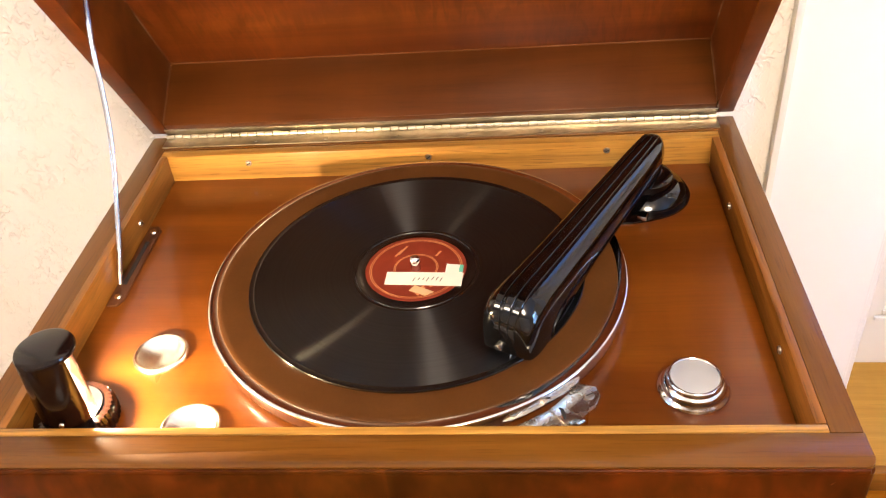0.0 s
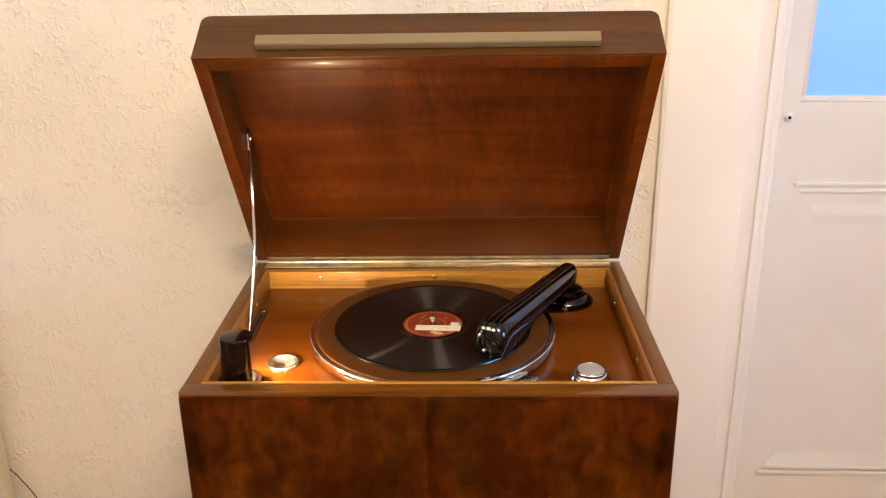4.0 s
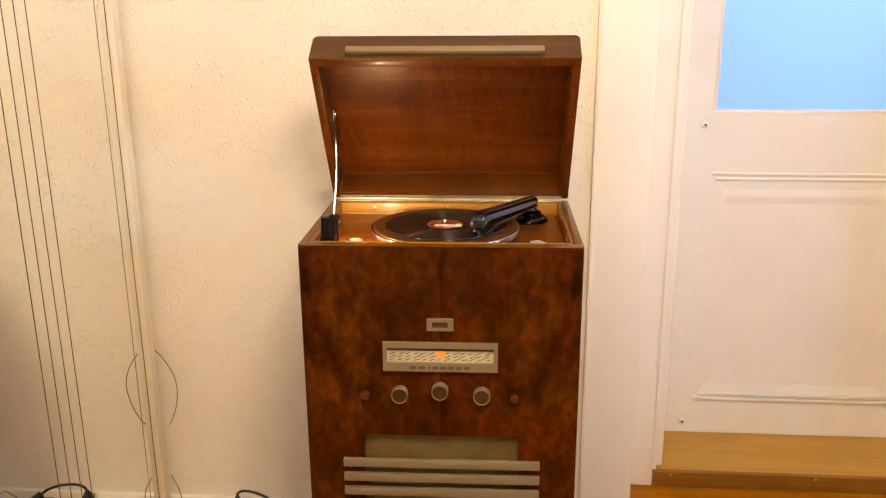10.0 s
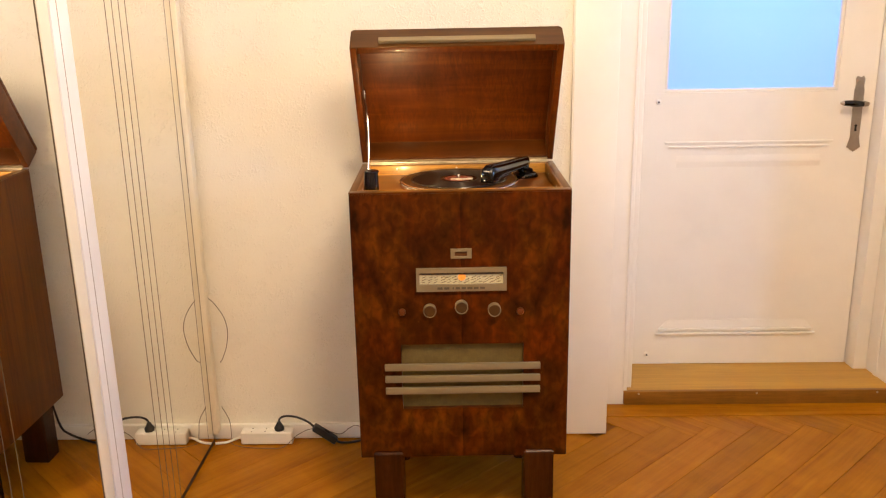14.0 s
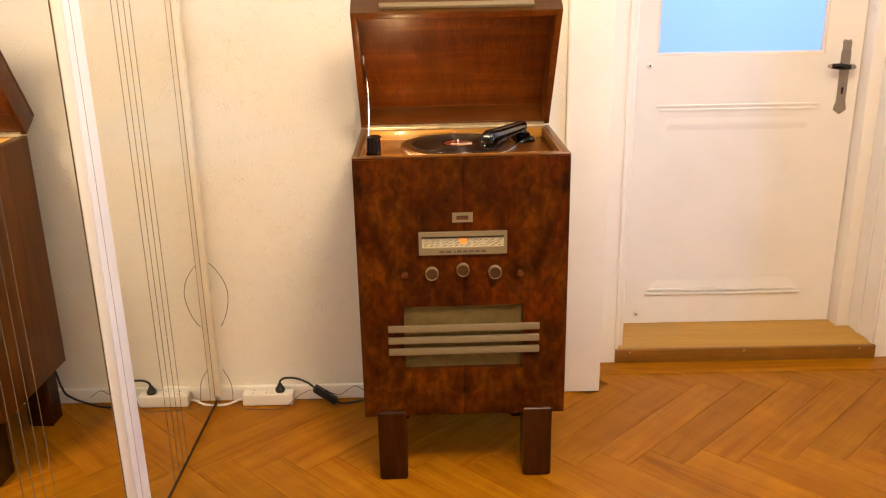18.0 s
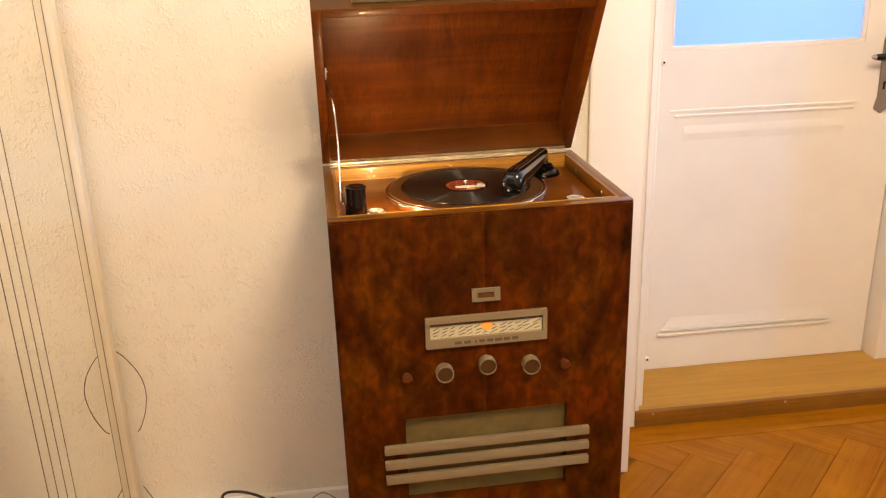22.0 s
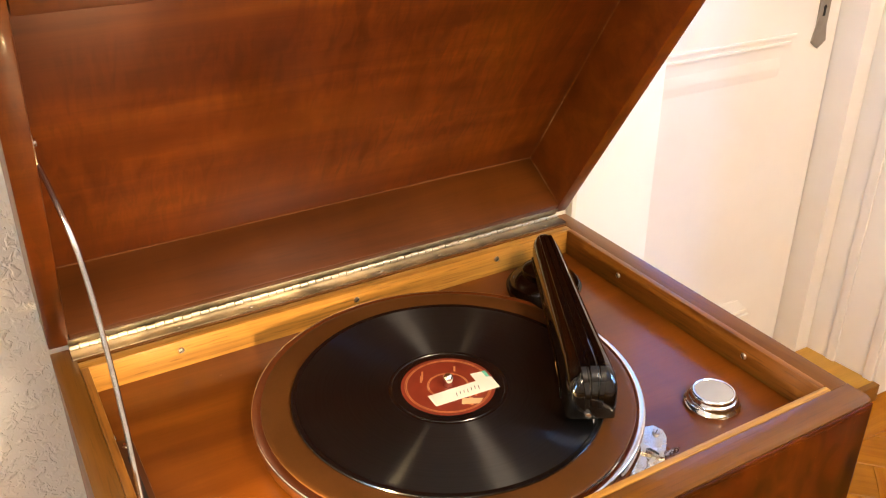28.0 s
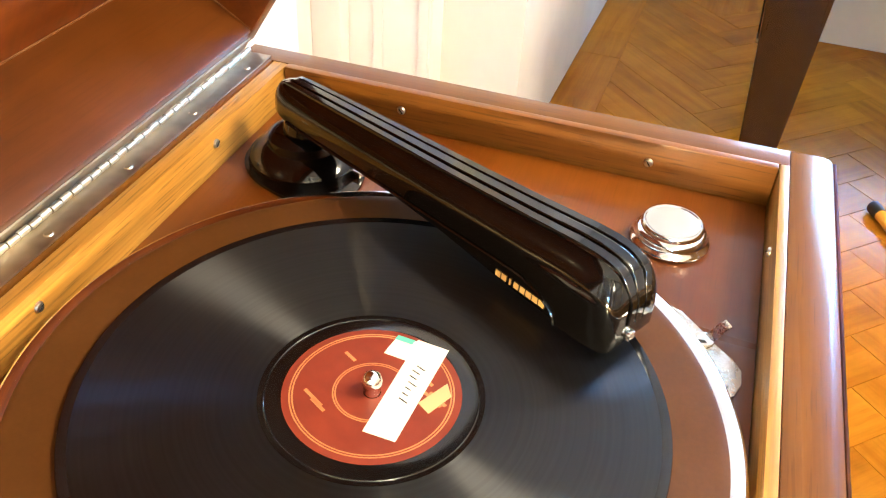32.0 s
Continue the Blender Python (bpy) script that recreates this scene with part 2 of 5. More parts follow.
def plaster():
    m = mat("scribbled_plaster", (0.82, 0.78, 0.68), 0.75, spec=0.3)
    g = G(m)
    mp = g.coords((1, 1, 0.9))
    worm = g.noise(mp, 135, 1.5, 0.5, 0.8)
    ridge = g.ramp(worm, 0, (0.5, 0.0), (0.68, 1.0))
    lump = g.noise(mp, 24, 2, 0.5, 0.5)
    mask = g.ramp(lump, 0, (0.4, 0.25), (0.6, 1.0))
    h = g.mix(ridge.outputs[0], mask.outputs[0], 1.0, "MULTIPLY")
    fine = g.noise(mp, 380, 2, 0.6)
    g.bump(g.mix(h, fine.outputs[0], 0.12), 1.0, 0.0017)
    big = g.noise(mp, 2.2, 3, 0.5)
    t = g.ramp(big, 0, (0.3, (0.8, 0.76, 0.65)), (0.7, (0.84, 0.8, 0.7)))
    g.colour(t.outputs[0])
    return m


def paint(name, c, rough=0.35, wear=0.04):
    m = mat(name, c, rough, spec=0.4)
    g = G(m)
    mp = g.coords((1, 1, 1))
    n = g.noise(mp, 5, 4, 0.6)
    d = tuple(v * (1 - wear * 2) for v in c)
    g.colour(g.ramp(n, 0, (0.3, d), (0.6, c)).outputs[0])
    f = g.noise(g.coords((60, 60, 6)), 3, 3, 0.6)
    g.bump(f.outputs[0], 0.025, 0.001)
    g.rough(n.outputs[0], rough * 0.8, rough * 1.2)
    return m


def metal(name, c, rough, scratch=0.5):
    m = mat(name, c, rough, 1.0)
    g = G(m)
    n = g.noise(g.coords((1, 1, 1)), 90, 4, 0.7)
    g.rough(n.outputs[0], rough * 0.6, rough * 1.6)
    big = g.noise(g.coords((1, 1, 1)), 25, 3, 0.6)
    g.colour(g.ramp(big, 0, (0.3, tuple(v * (1 - 0.3 * scratch) for v in c)), (0.6, c)).outputs[0])
    return m


PLASTER = plaster()
WHITE = paint("white_gloss_paint", (0.87, 0.835, 0.765), 0.3, 0.025)
WALL_PAINT = paint("cream_wall_paint", (0.78, 0.74, 0.65), 0.7)
CEILING_PAINT = paint("ceiling_paint", (0.82, 0.8, 0.75), 0.8)
TRACK_SHADE = paint("track_shade_brown", (0.05, 0.026, 0.01), 0.6)
TRUNK = paint("cream_plastic", (0.78, 0.72, 0.58), 0.4)
PROFILE_WHITE = paint("white_lacquered_metal", (0.82, 0.81, 0.8), 0.35)
PLASTIC_WHITE = paint("white_plastic", (0.8, 0.77, 0.7), 0.35)
BLACK = mat("black_bakelite", (0.0016, 0.0014, 0.0014), 0.08, coat=0.1, coat_rough=0.03, spec=0.5)
BROWN_BAKELITE = mat("brown_bakelite", (0.006, 0.0022, 0.0014), 0.14, coat=0.05, coat_rough=0.06, spec=0.35)
CABLE_BLACK = mat("black_cable", (0.012, 0.012, 0.013), 0.45)
CABLE_BROWN = mat("brown_wire", (0.09, 0.05, 0.025), 0.5)
CABLE_WHITE = mat("white_cable", (0.75, 0.72, 0.66), 0.4)
CUP_CHROME = mat("cup_chrome", (0.9, 0.84, 0.73), 0.27, 1.0)
RING_CHROME = metal("ring_chrome", (0.84, 0.81, 0.77), 0.1)
CHROME = metal("worn_chrome", (0.83, 0.8, 0.76), 0.12)
SCREW_STEEL = metal("screw_steel", (0.66, 0.62, 0.56), 0.3)
STEEL = mat("steel_wire", (0.62, 0.59, 0.55), 0.2, 1.0)
BRASS = metal("dulled_hinge_leaf", (0.57, 0.49, 0.36), 0.33, 1.7)
BRASS.node_tree.nodes["Principled BSDF"].inputs["Metallic"].default_value = 1.0
BARREL = metal("rubbed_hinge_barrel", (0.72, 0.66, 0.54), 0.3, 0.6)
PEWTER = metal("door_plate_metal", (0.42, 0.37, 0.31), 0.4)
TAUPE = paint("taupe_lacquer", (0.205, 0.154, 0.082), 0.45)
TAUPE_DARK = paint("engraved_dark", (0.09, 0.066, 0.038), 0.5)
IVORY = paint("worn_ivory", (0.44, 0.43, 0.41), 0.5, 0.25)
GLUE = wood("pale_glue_line", (0.09, 0.024, 0.002), (0.14, 0.045, 0.008), (0.42, 0.25, 0.12), "x", 0.5, 0.0)
DARK = mat("dark_gap", (0.01, 0.007, 0.005), 0.8)
GOLD_INK = mat("gold_print", (0.75, 0.45, 0.16), 0.4, 0.6)
INK = mat("ink", (0.03, 0.025, 0.03), 0.6)
YELLOW = mat("yellow_plastic", (0.75, 0.33, 0.02), 0.4)

MIRROR = mat("mirror_silver", (0.9, 0.9, 0.86), 0.008, 1.0)
GROOVE = mat("shaded_groove", (0.38, 0.34, 0.29), 0.6, spec=0.2)
ETCH = mat("etched_line", (0.1, 0.07, 0.035), 0.7, spec=0.2)


def cloth():
    m = mat("grille_cloth", (0.2, 0.15, 0.055), 0.85)
    g = G(m)
    w = g.n("ShaderNodeTexWave", Scale=160.0, Distortion=1.0)
    mp = g.coords((1, 1, 1))
    g.l(mp, 0, w, "Vector")
    n = g.noise(mp, 30, 3)
    a = g.ramp(n, 0, (0.3, (0.13, 0.083, 0.016)), (0.7, (0.19, 0.127, 0.027)))
    g.colour(g.mix(a.outputs[0], w.outputs[0], 0.25, "MULTIPLY"))
    g.bump(w.outputs[1], 0.3, 0.001)
    return m


CLOTH = cloth()


def felt():
    m = mat("platter_cover", (0.1, 0.035, 0.012), 0.36, coat=0.06, coat_rough=0.1, spec=0.22)
    g = G(m)
    n = g.noise(g.coords((1, 1, 1)), 420, 3, 0.7)
    b = g.noise(g.coords((1, 1, 1)), 12, 3, 0.6)
    a = g.ramp(b, 0, (0.3, (0.07, 0.025, 0.0046)), (0.7, (0.104, 0.0385, 0.0078)))
    g.colour(g.mix(a.outputs[0], n.outputs[0], 0.3, "MULTIPLY"))
    g.bump(n.outputs[0], 0.05, 0.0003)
    g.b.inputs["Sheen Weight"].default_value = 0.0
    return m


FELT = felt()


def shellac():
    """Fine grooves: light fans out along the radius and stays narrow across it."""
    m = mat("grooved_shellac", (0.0025, 0.0025, 0.0025), 0.3, spec=0.25)
    g = G(m)
    ln = g.n("ShaderNodeVectorMath")
    ln.operation = "LENGTH"
    g.l(g.coords((1, 1, 0)), 0, ln, 0)
    bands = g.n("ShaderNodeTexNoise", Scale=520.0, Detail=3.0)
    bands.noise_dimensions = "1D"
    g.t.links.new(ln.outputs["Value"], bands.inputs["W"])
    tan = g.n("ShaderNodeTangent")
    tan.direction_type, tan.axis = "RADIAL", "Z"
    gloss = g.n("ShaderNodeBsdfAnisotropic", Roughness=0.33, Anisotropy=-0.76, Rotation=0.25)
    g.l(tan, 0, gloss, "Tangent")
    g.t.links.new(g.ramp(bands, 0, (0.3, 0.82), (0.7, 1.0)).outputs[0], gloss.inputs["Color"])
    mx = g.n("ShaderNodeMixShader", Fac=0.037)
    g.t.links.new(g.b.outputs[0], mx.inputs[1])
    g.t.links.new(gloss.outputs[0], mx.inputs[2])
    g.t.links.new(mx.outputs[0], g.t.nodes["Material Output"].inputs[0])
    return m


SHELLAC = shellac()
SHELLAC_SMOOTH = mat("smooth_shellac", (0.004, 0.004, 0.004), 0.16, coat=0.3, coat_rough=0.08)


def label_red():
    m = mat("record_label_paper", (0.24, 0.026, 0.009), 0.5)
    g = G(m)
    n = g.noise(g.coords((1, 1, 1)), 60, 4)
    g.colour(g.ramp(n, 0, (0.3, (0.15, 0.016, 0.004)), (0.7, (0.205, 0.026, 0.0065))).outputs[0])
    return m


LABEL = label_red()
LABEL_GOLD = mat("label_gold_ring", (0.5, 0.2, 0.07), 0.4)
PAPER = paint("yellowed_paper", (0.75, 0.7, 0.58), 0.7, 0.06)
PAPER_OLD = paint("old_tape_paper", (0.55, 0.36, 0.17), 0.7, 0.1)
GREEN_INK = mat("green_stamp", (0.12, 0.45, 0.33), 0.7)
DIAL_PAPER = paint("dial_card", (0.5, 0.45, 0.28), 0.6, 0.1)
DIAL_INK = mat("dial_print", (0.09, 0.062, 0.035), 0.6)


def glow(name, c, strength):
    m = mat(name, c, 0.5)
    b = m.node_tree.nodes["Principled BSDF"]
    b.inputs["Emission Color"].default_value = (*c, 1)
    b.inputs["Emission Strength"].default_value = strength
    return m


BULB = glow("lit_bulb_glass", (1.0, 0.78, 0.45), 30.0)
DIAL_GLOW = glow("lit_dial_pointer", (0.9, 0.26, 0.03), 0.16)


def frosted():
    m = bpy.data.materials.new("frosted_glass")
    m.use_nodes = True
    t = m.node_tree
    t.nodes.remove(t.nodes["Principled BSDF"])
    out = t.nodes["Material Output"]
    tr, gl, mx = t.nodes.new("ShaderNodeBsdfTranslucent"), t.nodes.new("ShaderNodeBsdfGlossy"), t.nodes.new("ShaderNodeMixShader")
    tr.inputs["Color"].default_value = (0.85, 0.93, 1, 1)
    gl.inputs["Roughness"].default_value = 0.12
    mx.inputs[0].default_value = 0.06
    t.links.new(tr.outputs[0], mx.inputs[1])
    t.links.new(gl.outputs[0], mx.inputs[2])
    t.links.new(mx.outputs[0], out.inputs[0])
    return m


FROSTED = frosted()
GLASS = mat("clear_glass", (1, 1, 1), 0.02)
GLASS.node_tree.nodes["Principled BSDF"].inputs["Transmission Weight"].default_value = 1.0


def parquet():
    m = wood("oak_parquet", (0.27, 0.084, 0.003), (0.37, 0.136, 0.005), (0.45, 0.178, 0.008), "x", 0.24, 0.0, 0.4, offset=True, flame=0.35, streak=0.14)
    g = G(m)
    g.b.inputs["Specular IOR Level"].default_value = 0.13
    info = g.n("ShaderNodeObjectInfo")
    r = g.ramp(info, "Random", (0.0, 0.86), (0.5, 1.0), (1.0, 1.1))
    old = g.b.inputs["Base Color"].links[0].from_socket
    g.colour(g.mix(old, r.outputs[0], 0.8, "MULTIPLY"))
    return m


PARQUET = parquet()
JOINT = mat("parquet_joint", (0.19, 0.07, 0.006), 0.8, spec=0.1)

# ---- mesh helpers ----


def bbox(bm, lo, hi, bevel=0.0, seg=2):
    """A box, its edges rounded by bevel."""
    r = bmesh.ops.create_cube(bm, size=1)
    vs = r["verts"]
    for v in vs:
        v.co = Vector([lo[i] + (v.co[i] + 0.5) * (hi[i] - lo[i]) for i in range(3)])
    if bevel > 0:
        es = list({e for v in vs for e in v.link_edges})
        bmesh.ops.bevel(bm, geom=es, offset=bevel, segments=seg, profile=0.6, affect="EDGES", clamp_overlap=True)
    return bm


def box(lo, hi, bevel=0.0, seg=2):
    return bbox(bmesh.new(), lo, hi, bevel, seg)


def lathe(profile, seg=48, bm=None, centre=(0, 0, 0), wave=None):
    """Turns (radius, height) pairs round z. wave(angle, i) may scale the radius."""
    bm = bm or bmesh.new()
    rings = []
    for i, (r, z) in enumerate(profile):
        if r < 1e-6:
            rings.append([bm.verts.new((centre[0], centre[1], centre[2] + z))])
            continue
        ring = []
        for k in range(seg):
            a = 2 * math.pi * k / seg
            q = r * (wave(a, i) if wave else 1)
            ring.append(bm.verts.new((centre[0] + q * math.cos(a), centre[1] + q * math.sin(a), centre[2] + z)))
        rings.append(ring)
    for a, b in zip(rings, rings[1:]):
        for k in range(seg):
            n = (k + 1) % seg
            if len(a) == 1 and len(b) > 1:
                bm.faces.new((a[0], b[n], b[k]))
            elif len(b) == 1 and len(a) > 1:
                bm.faces.new((a[k], a[n], b[0]))
            elif len(a) > 1:
                bm.faces.new((a[k], a[n], b[n], b[k]))
    return bm


def smooth_path(pts, n=8):
    """Catmull-Rom points through pts."""
    p = [Vector(q) for q in pts]
    p = [2 * p[0] - p[1], *p, 2 * p[-1] - p[-2]]
    out = []
    for i in range(1, len(p) - 2):
        for k in range(n):
            t = k / n
            a, b, c, d = p[i - 1 : i + 3]
            out.append(0.5 * (2 * b + (c - a) * t + (2 * a - 5 * b + 4 * c - d) * t * t + (3 * b - a - 3 * c + d) * t**3))
    out.append(p[-2])
    return out


def tube(pts, r, seg=8, bm=None):
    """A round bar along pts, closed at both ends."""
    bm = bm or bmesh.new()
    pts = [Vector(q) for q in pts]
    rings, side = [], None
    for i, p in enumerate(pts):
        d = (pts[min(i + 1, len(pts) - 1)] - pts[max(i - 1, 0)]).normalized()
        if side is None:
            side = d.orthogonal().normalized()
        side = (side - d * side.dot(d)).normalized()
        up = d.cross(side)
        q = r(i / (len(pts) - 1)) if callable(r) else r
        rings.append([bm.verts.new(p + q * (math.cos(2 * math.pi * k / seg) * side + math.sin(2 * math.pi * k / seg) * up)) for k in range(seg)])
    for a, b in zip(rings, rings[1:]):
        for k in range(seg):
            bm.faces.new((a[k], a[(k + 1) % seg], b[(k + 1) % seg], b[k]))
    bm.faces.new(rings[0][::-1])
    bm.faces.new(rings[-1])
    return bm


def prism(outline, z0, z1, bevel=0.0):
    """A flat outline (x, y) raised from z0 to z1."""
    bm = bmesh.new()
    lo = [bm.verts.new((x, y, z0)) for x, y in outline]
    hi = [bm.verts.new((x, y, z1)) for x, y in outline]
    bm.faces.new(lo[::-1])
    top = bm.faces.new(hi)
    n = len(outline)
    for k in range(n):
        bm.faces.new((lo[k], lo[(k + 1) % n], hi[(k + 1) % n], hi[k]))
    if bevel:
        bmesh.ops.bevel(bm, geom=list(top.edges), offset=bevel, segments=2, profile=0.6, affect="EDGES")
    return bm


def turned(bm, m):
    bmesh.ops.transform(bm, matrix=m, verts=bm.verts)
    return bm


def finish(name, bm, material, sharp=35):
    bmesh.ops.recalc_face_normals(bm, faces=bm.faces)
    me = bpy.data.meshes.new(name)
    bm.to_mesh(me)
    bm.free()
    me.materials.append(material)
    me.shade_smooth()
    me.set_sharp_from_angle(angle=radians(sharp))
    return me


def part(name, bm, material, parent=None, label="", m=None):
    """Links bm as one mesh object under parent."""
    ob = new(name, finish(name, bm, material))
    if parent is not None:
        ob.parent = parent
    if m is not None:
        ob.matrix_basis = m
    if label:
        tagged(ob, label)
    return ob


def thing(name, label, category, m=None, group=""):
    ob = new(name)
    ob.empty_display_size = 0.05
    if m is not None:
        ob.matrix_basis = m
    return tagged(ob, label, category, group)


def solid(name, bm, material, label, category, m=None, group="", kind=""):
    """A top-level thing that is one mesh."""
    return tagged(part(name, bm, material, None, "", m), label, category, group, kind)


def setting(name, bm, material, label, category):
    return solid(name, bm, material, label, category, kind="structure")


# ---- the room ----
setting("wall_north", box((-0.96, 0.48, 0), (0.325, 1.08, 2.62)), PLASTER, "cream wall with scribbled plaster texture", "wall")
setting("wall_recess_left", box((0.46, 0.695, 0), (0.565, 1.08, 2.62)), WHITE, "white painted door surround", "wall")
setting("wall_recess_right", box((1.478, 0.7, 0), (1.555, 1.08, 2.62)), WHITE, "white painted door surround", "wall")
setting("wall_over_door", box((0.565, 0.695, 2.12), (1.478, 1.08, 2.62)), WHITE, "white wall above the door", "wall")
setting("wall_north_east", box((1.555, 0.508, 0), (3.3, 1.08, 2.62)), WALL_PAINT, "white painted wall beside the door recess", "wall")
setting("wall_west", box((-1.3, -3.6, 0), (-1.18, 0.48, 2.62)), WALL_PAINT, "cream painted wall behind the mirror wardrobe", "wall")
setting("wall_south", box((-1.3, -3.72, 0), (3.3, -3.6, 2.62)), WALL_PAINT, "plain cream painted wall", "wall")
setting("ceiling", box((-1.3, -3.72, 2.62), (3.3, 1.08, 2.72)), CEILING_PAINT, "plain white ceiling", "ceiling")
setting("hall_wall", box((0.2, 2.3, 0), (1.9, 2.4, 2.62)), WALL_PAINT, "plain wall of the hall behind the door", "wall")
# Unseen hall shell, added to keep sky light off the door pane.
setting("hall_wall_west", box((0.1, 1.08, 0), (0.2, 2.4, 2.62)), WALL_PAINT, "plain unseen side wall of the hall, added to block sky light", "wall")
setting("hall_wall_east", box((1.9, 1.08, 0), (2.0, 2.4, 2.62)), WALL_PAINT, "plain unseen side wall of the hall, added to block sky light", "wall")
setting("hall_ceiling", box((0.1, 1.081, 2.621), (2.0, 2.4, 2.72)), CEILING_PAINT, "plain white unseen hall ceiling, added to block sky light", "ceiling")
setting("hall_floor", box((0.1, 1.081, -0.06), (2.0, 2.4, 0)), SILL_WOOD, "plain wooden unseen hall floor, added to block sky light", "floor")

# east wall with a window opening
ew = thing("wall_east", "white painted wall with a window opening", "wall")
ew["kind"] = "structure"
for nm, lo, hi in (
    ("wall_panel", (3.17, -3.6, 0), (3.3, -1.65, 2.62)),
    ("wall_panel", (3.17, -0.25, 0), (3.3, 0.508, 2.62)),
    ("wall_panel", (3.17, -1.65, 0), (3.3, -0.25, 0.5)),
    ("wall_panel", (3.17, -1.65, 2.15), (3.3, -0.25, 2.62)),
):
    part(nm, box(lo, hi), WALL_PAINT, ew)
setting("radiator_box", box((2.79, -0.75, 0), (3.12, -0.13, 0.5), 0.005), WALL_PAINT, "low white painted radiator box under the window", "radiator box")
setting("baseboard_east", box((3.15, -0.138, 0), (3.17, 0.507, 0.09), 0.004), WHITE, "white painted baseboard", "baseboard")

# casing board, trims and baseboard of the north wall
setting("casing_board", box((0.332, 0.474, 0.004), (0.46, 1.08, 2.62), 0.003), WHITE, "smooth white painted corner board", "trim")
setting("trim_strip", box((0.3251, 0.468, 0.05), (0.3319, 0.49, 2.62), 0.001), TRUNK, "thin cream trim strip between plaster and board", "trim")
setting("baseboard", box((-0.815, 0.464, 0.0), (0.325, 0.4799, 0.05), 0.004), WHITE, "low white painted baseboard", "baseboard")


# ---- door ----
def door_thing():
    d = thing("door_1", "white panelled door with a frosted glass pane, closed", "door")
    d["kind"] = "structure"
    y = 0.972
    x0, x1, zb = 0.6, 1.428, 0.03
    gx0, gx1, gz = 0.707, 1.298, 1.041
    part("bottom_rail", box((x0, y, zb), (x1, y + 0.045, gz), 0.0003, 1), WHITE, d)
    part("stile", box((x0, y, gz), (gx0, y + 0.045, 2.1), 0.0003, 1), WHITE, d)
    part("stile", box((gx1, y, gz), (x1, y + 0.045, 2.1), 0.0003, 1), WHITE, d)
    part("top_rail", box((gx0 + 0.001, y, 1.95), (gx1 - 0.001, y + 0.045, 2.1), 0.002), WHITE, d)
    part("pane", box((gx0 - 0.005, y + 0.02, gz - 0.005), (gx1 + 0.005, y + 0.026, 1.955)), FROSTED, d, "frosted glass pane glowing pale blue")
    for a, b in (((gx0, y + 0.004, gz), (gx1, y + 0.018, gz + 0.012)), ((gx0, y + 0.004, gz + 0.012), (gx0 + 0.012, y + 0.018, 1.95)), ((gx1 - 0.012, y + 0.004, gz + 0.012), (gx1, y + 0.018, 1.95))):
        part("glazing_bead", box(a, b, 0.003), WHITE, d)
    # soft bevel along the top of the panel field and the fine edge along its foot
    bm = bmesh.new()
    ends = [[bm.verts.new((x, y + dy, z)) for dy, z in ((0.001, 0.828), (-0.0032, 0.803), (-0.0026, 0.796), (0.001, 0.772))] for x in (0.76, 1.262)]
    for k in range(4):
        bm.faces.new((ends[0][k], ends[0][(k + 1) % 4], ends[1][(k + 1) % 4], ends[1][k]))
    bm.faces.new(ends[0][::-1])
    bm.faces.new(ends[1])
    part("panel_bevel", bm, WHITE, d)
    bm = bmesh.new()
    ends = [[bm.verts.new((x + k * g, y + dy, z)) for dy, z, g in ((0.001, 0.174, 0.0), (-0.006, 0.1745, 0.0), (-0.0008, 0.2035, 0.028), (0.001, 0.2035, 0.028))] for x, k in ((0.73, 1), (1.292, -1))]
    for k in range(4):
        bm.faces.new((ends[0][k], ends[0][(k + 1) % 4], ends[1][(k + 1) % 4], ends[1][k]))
    bm.faces.new(ends[0][::-1])
    bm.faces.new(ends[1])
    part("panel_bevel", bm, WHITE, d)
    part("panel_edge", box((0.765, y - 0.0016, 0.2055), (1.25, y - 0.0003, 0.2085), 0.0005, 1), WHITE, d)
    for z, w in ((0.8675, 0.0), (0.8525, 0.014)):
        part("moulding", box((0.717 + w, y - 0.005, z - 0.004), (1.3 - w, y - 0.0005, z + 0.004), 0.0025), WHITE, d)
    for z, w in ((0.152, 0.0), (0.168, 0.012)):
        part("moulding", box((0.715 + w, y - 0.009, z - 0.0055), (1.306 - w, y - 0.0005, z + 0.0055), 0.0035), WHITE, d)
    # small hooks on the hinge side
    for z in (1.011, 0.07):
        h = lathe([(0, -0.001), (0.009, 0), (0.009, 0.004), (0.006, 0.008), (0, 0.009)], 16)
        k = part("door_hook", turned(h, pose(0.687, y - 0.0005, z, 90)), WHITE, d)
        part("screw", turned(lathe([(0, 0), (0.0035, 0), (0.003, 0.002), (0, 0.002)], 12), pose(0.687, y - 0.0095, z, 90)), DARK, k)
    # long plate with its lever
    out = [(-0.016, 0.128), (-0.010, 0.137), (0, 0.132), (0.010, 0.137), (0.016, 0.128), (0.013, 0.105), (0.017, 0.09), (0.015, -0.075), (0.019, -0.09), (0.023, -0.108), (0.012, -0.116), (0, -0.124), (-0.012, -0.116), (-0.023, -0.108), (-0.019, -0.09), (-0.015, -0.075), (-0.017, 0.09), (-0.013, 0.105)]
    plate = part("door_plate", turned(prism(out[::-1], 0, 0.004, 0.001), pose(1.372, y - 0.0005, 0.952, 90)), PEWTER, d, "aged metal door plate")
    part("keyhole", turned(prism([(-0.004, -0.012), (0.004, -0.012), (0.003, 0.002), (0.005, 0.008), (0, 0.013), (-0.005, 0.008), (-0.003, 0.002)], 0, 0.0006), pose(1.372, y - 0.0046, 0.912, 90)), DARK, plate)
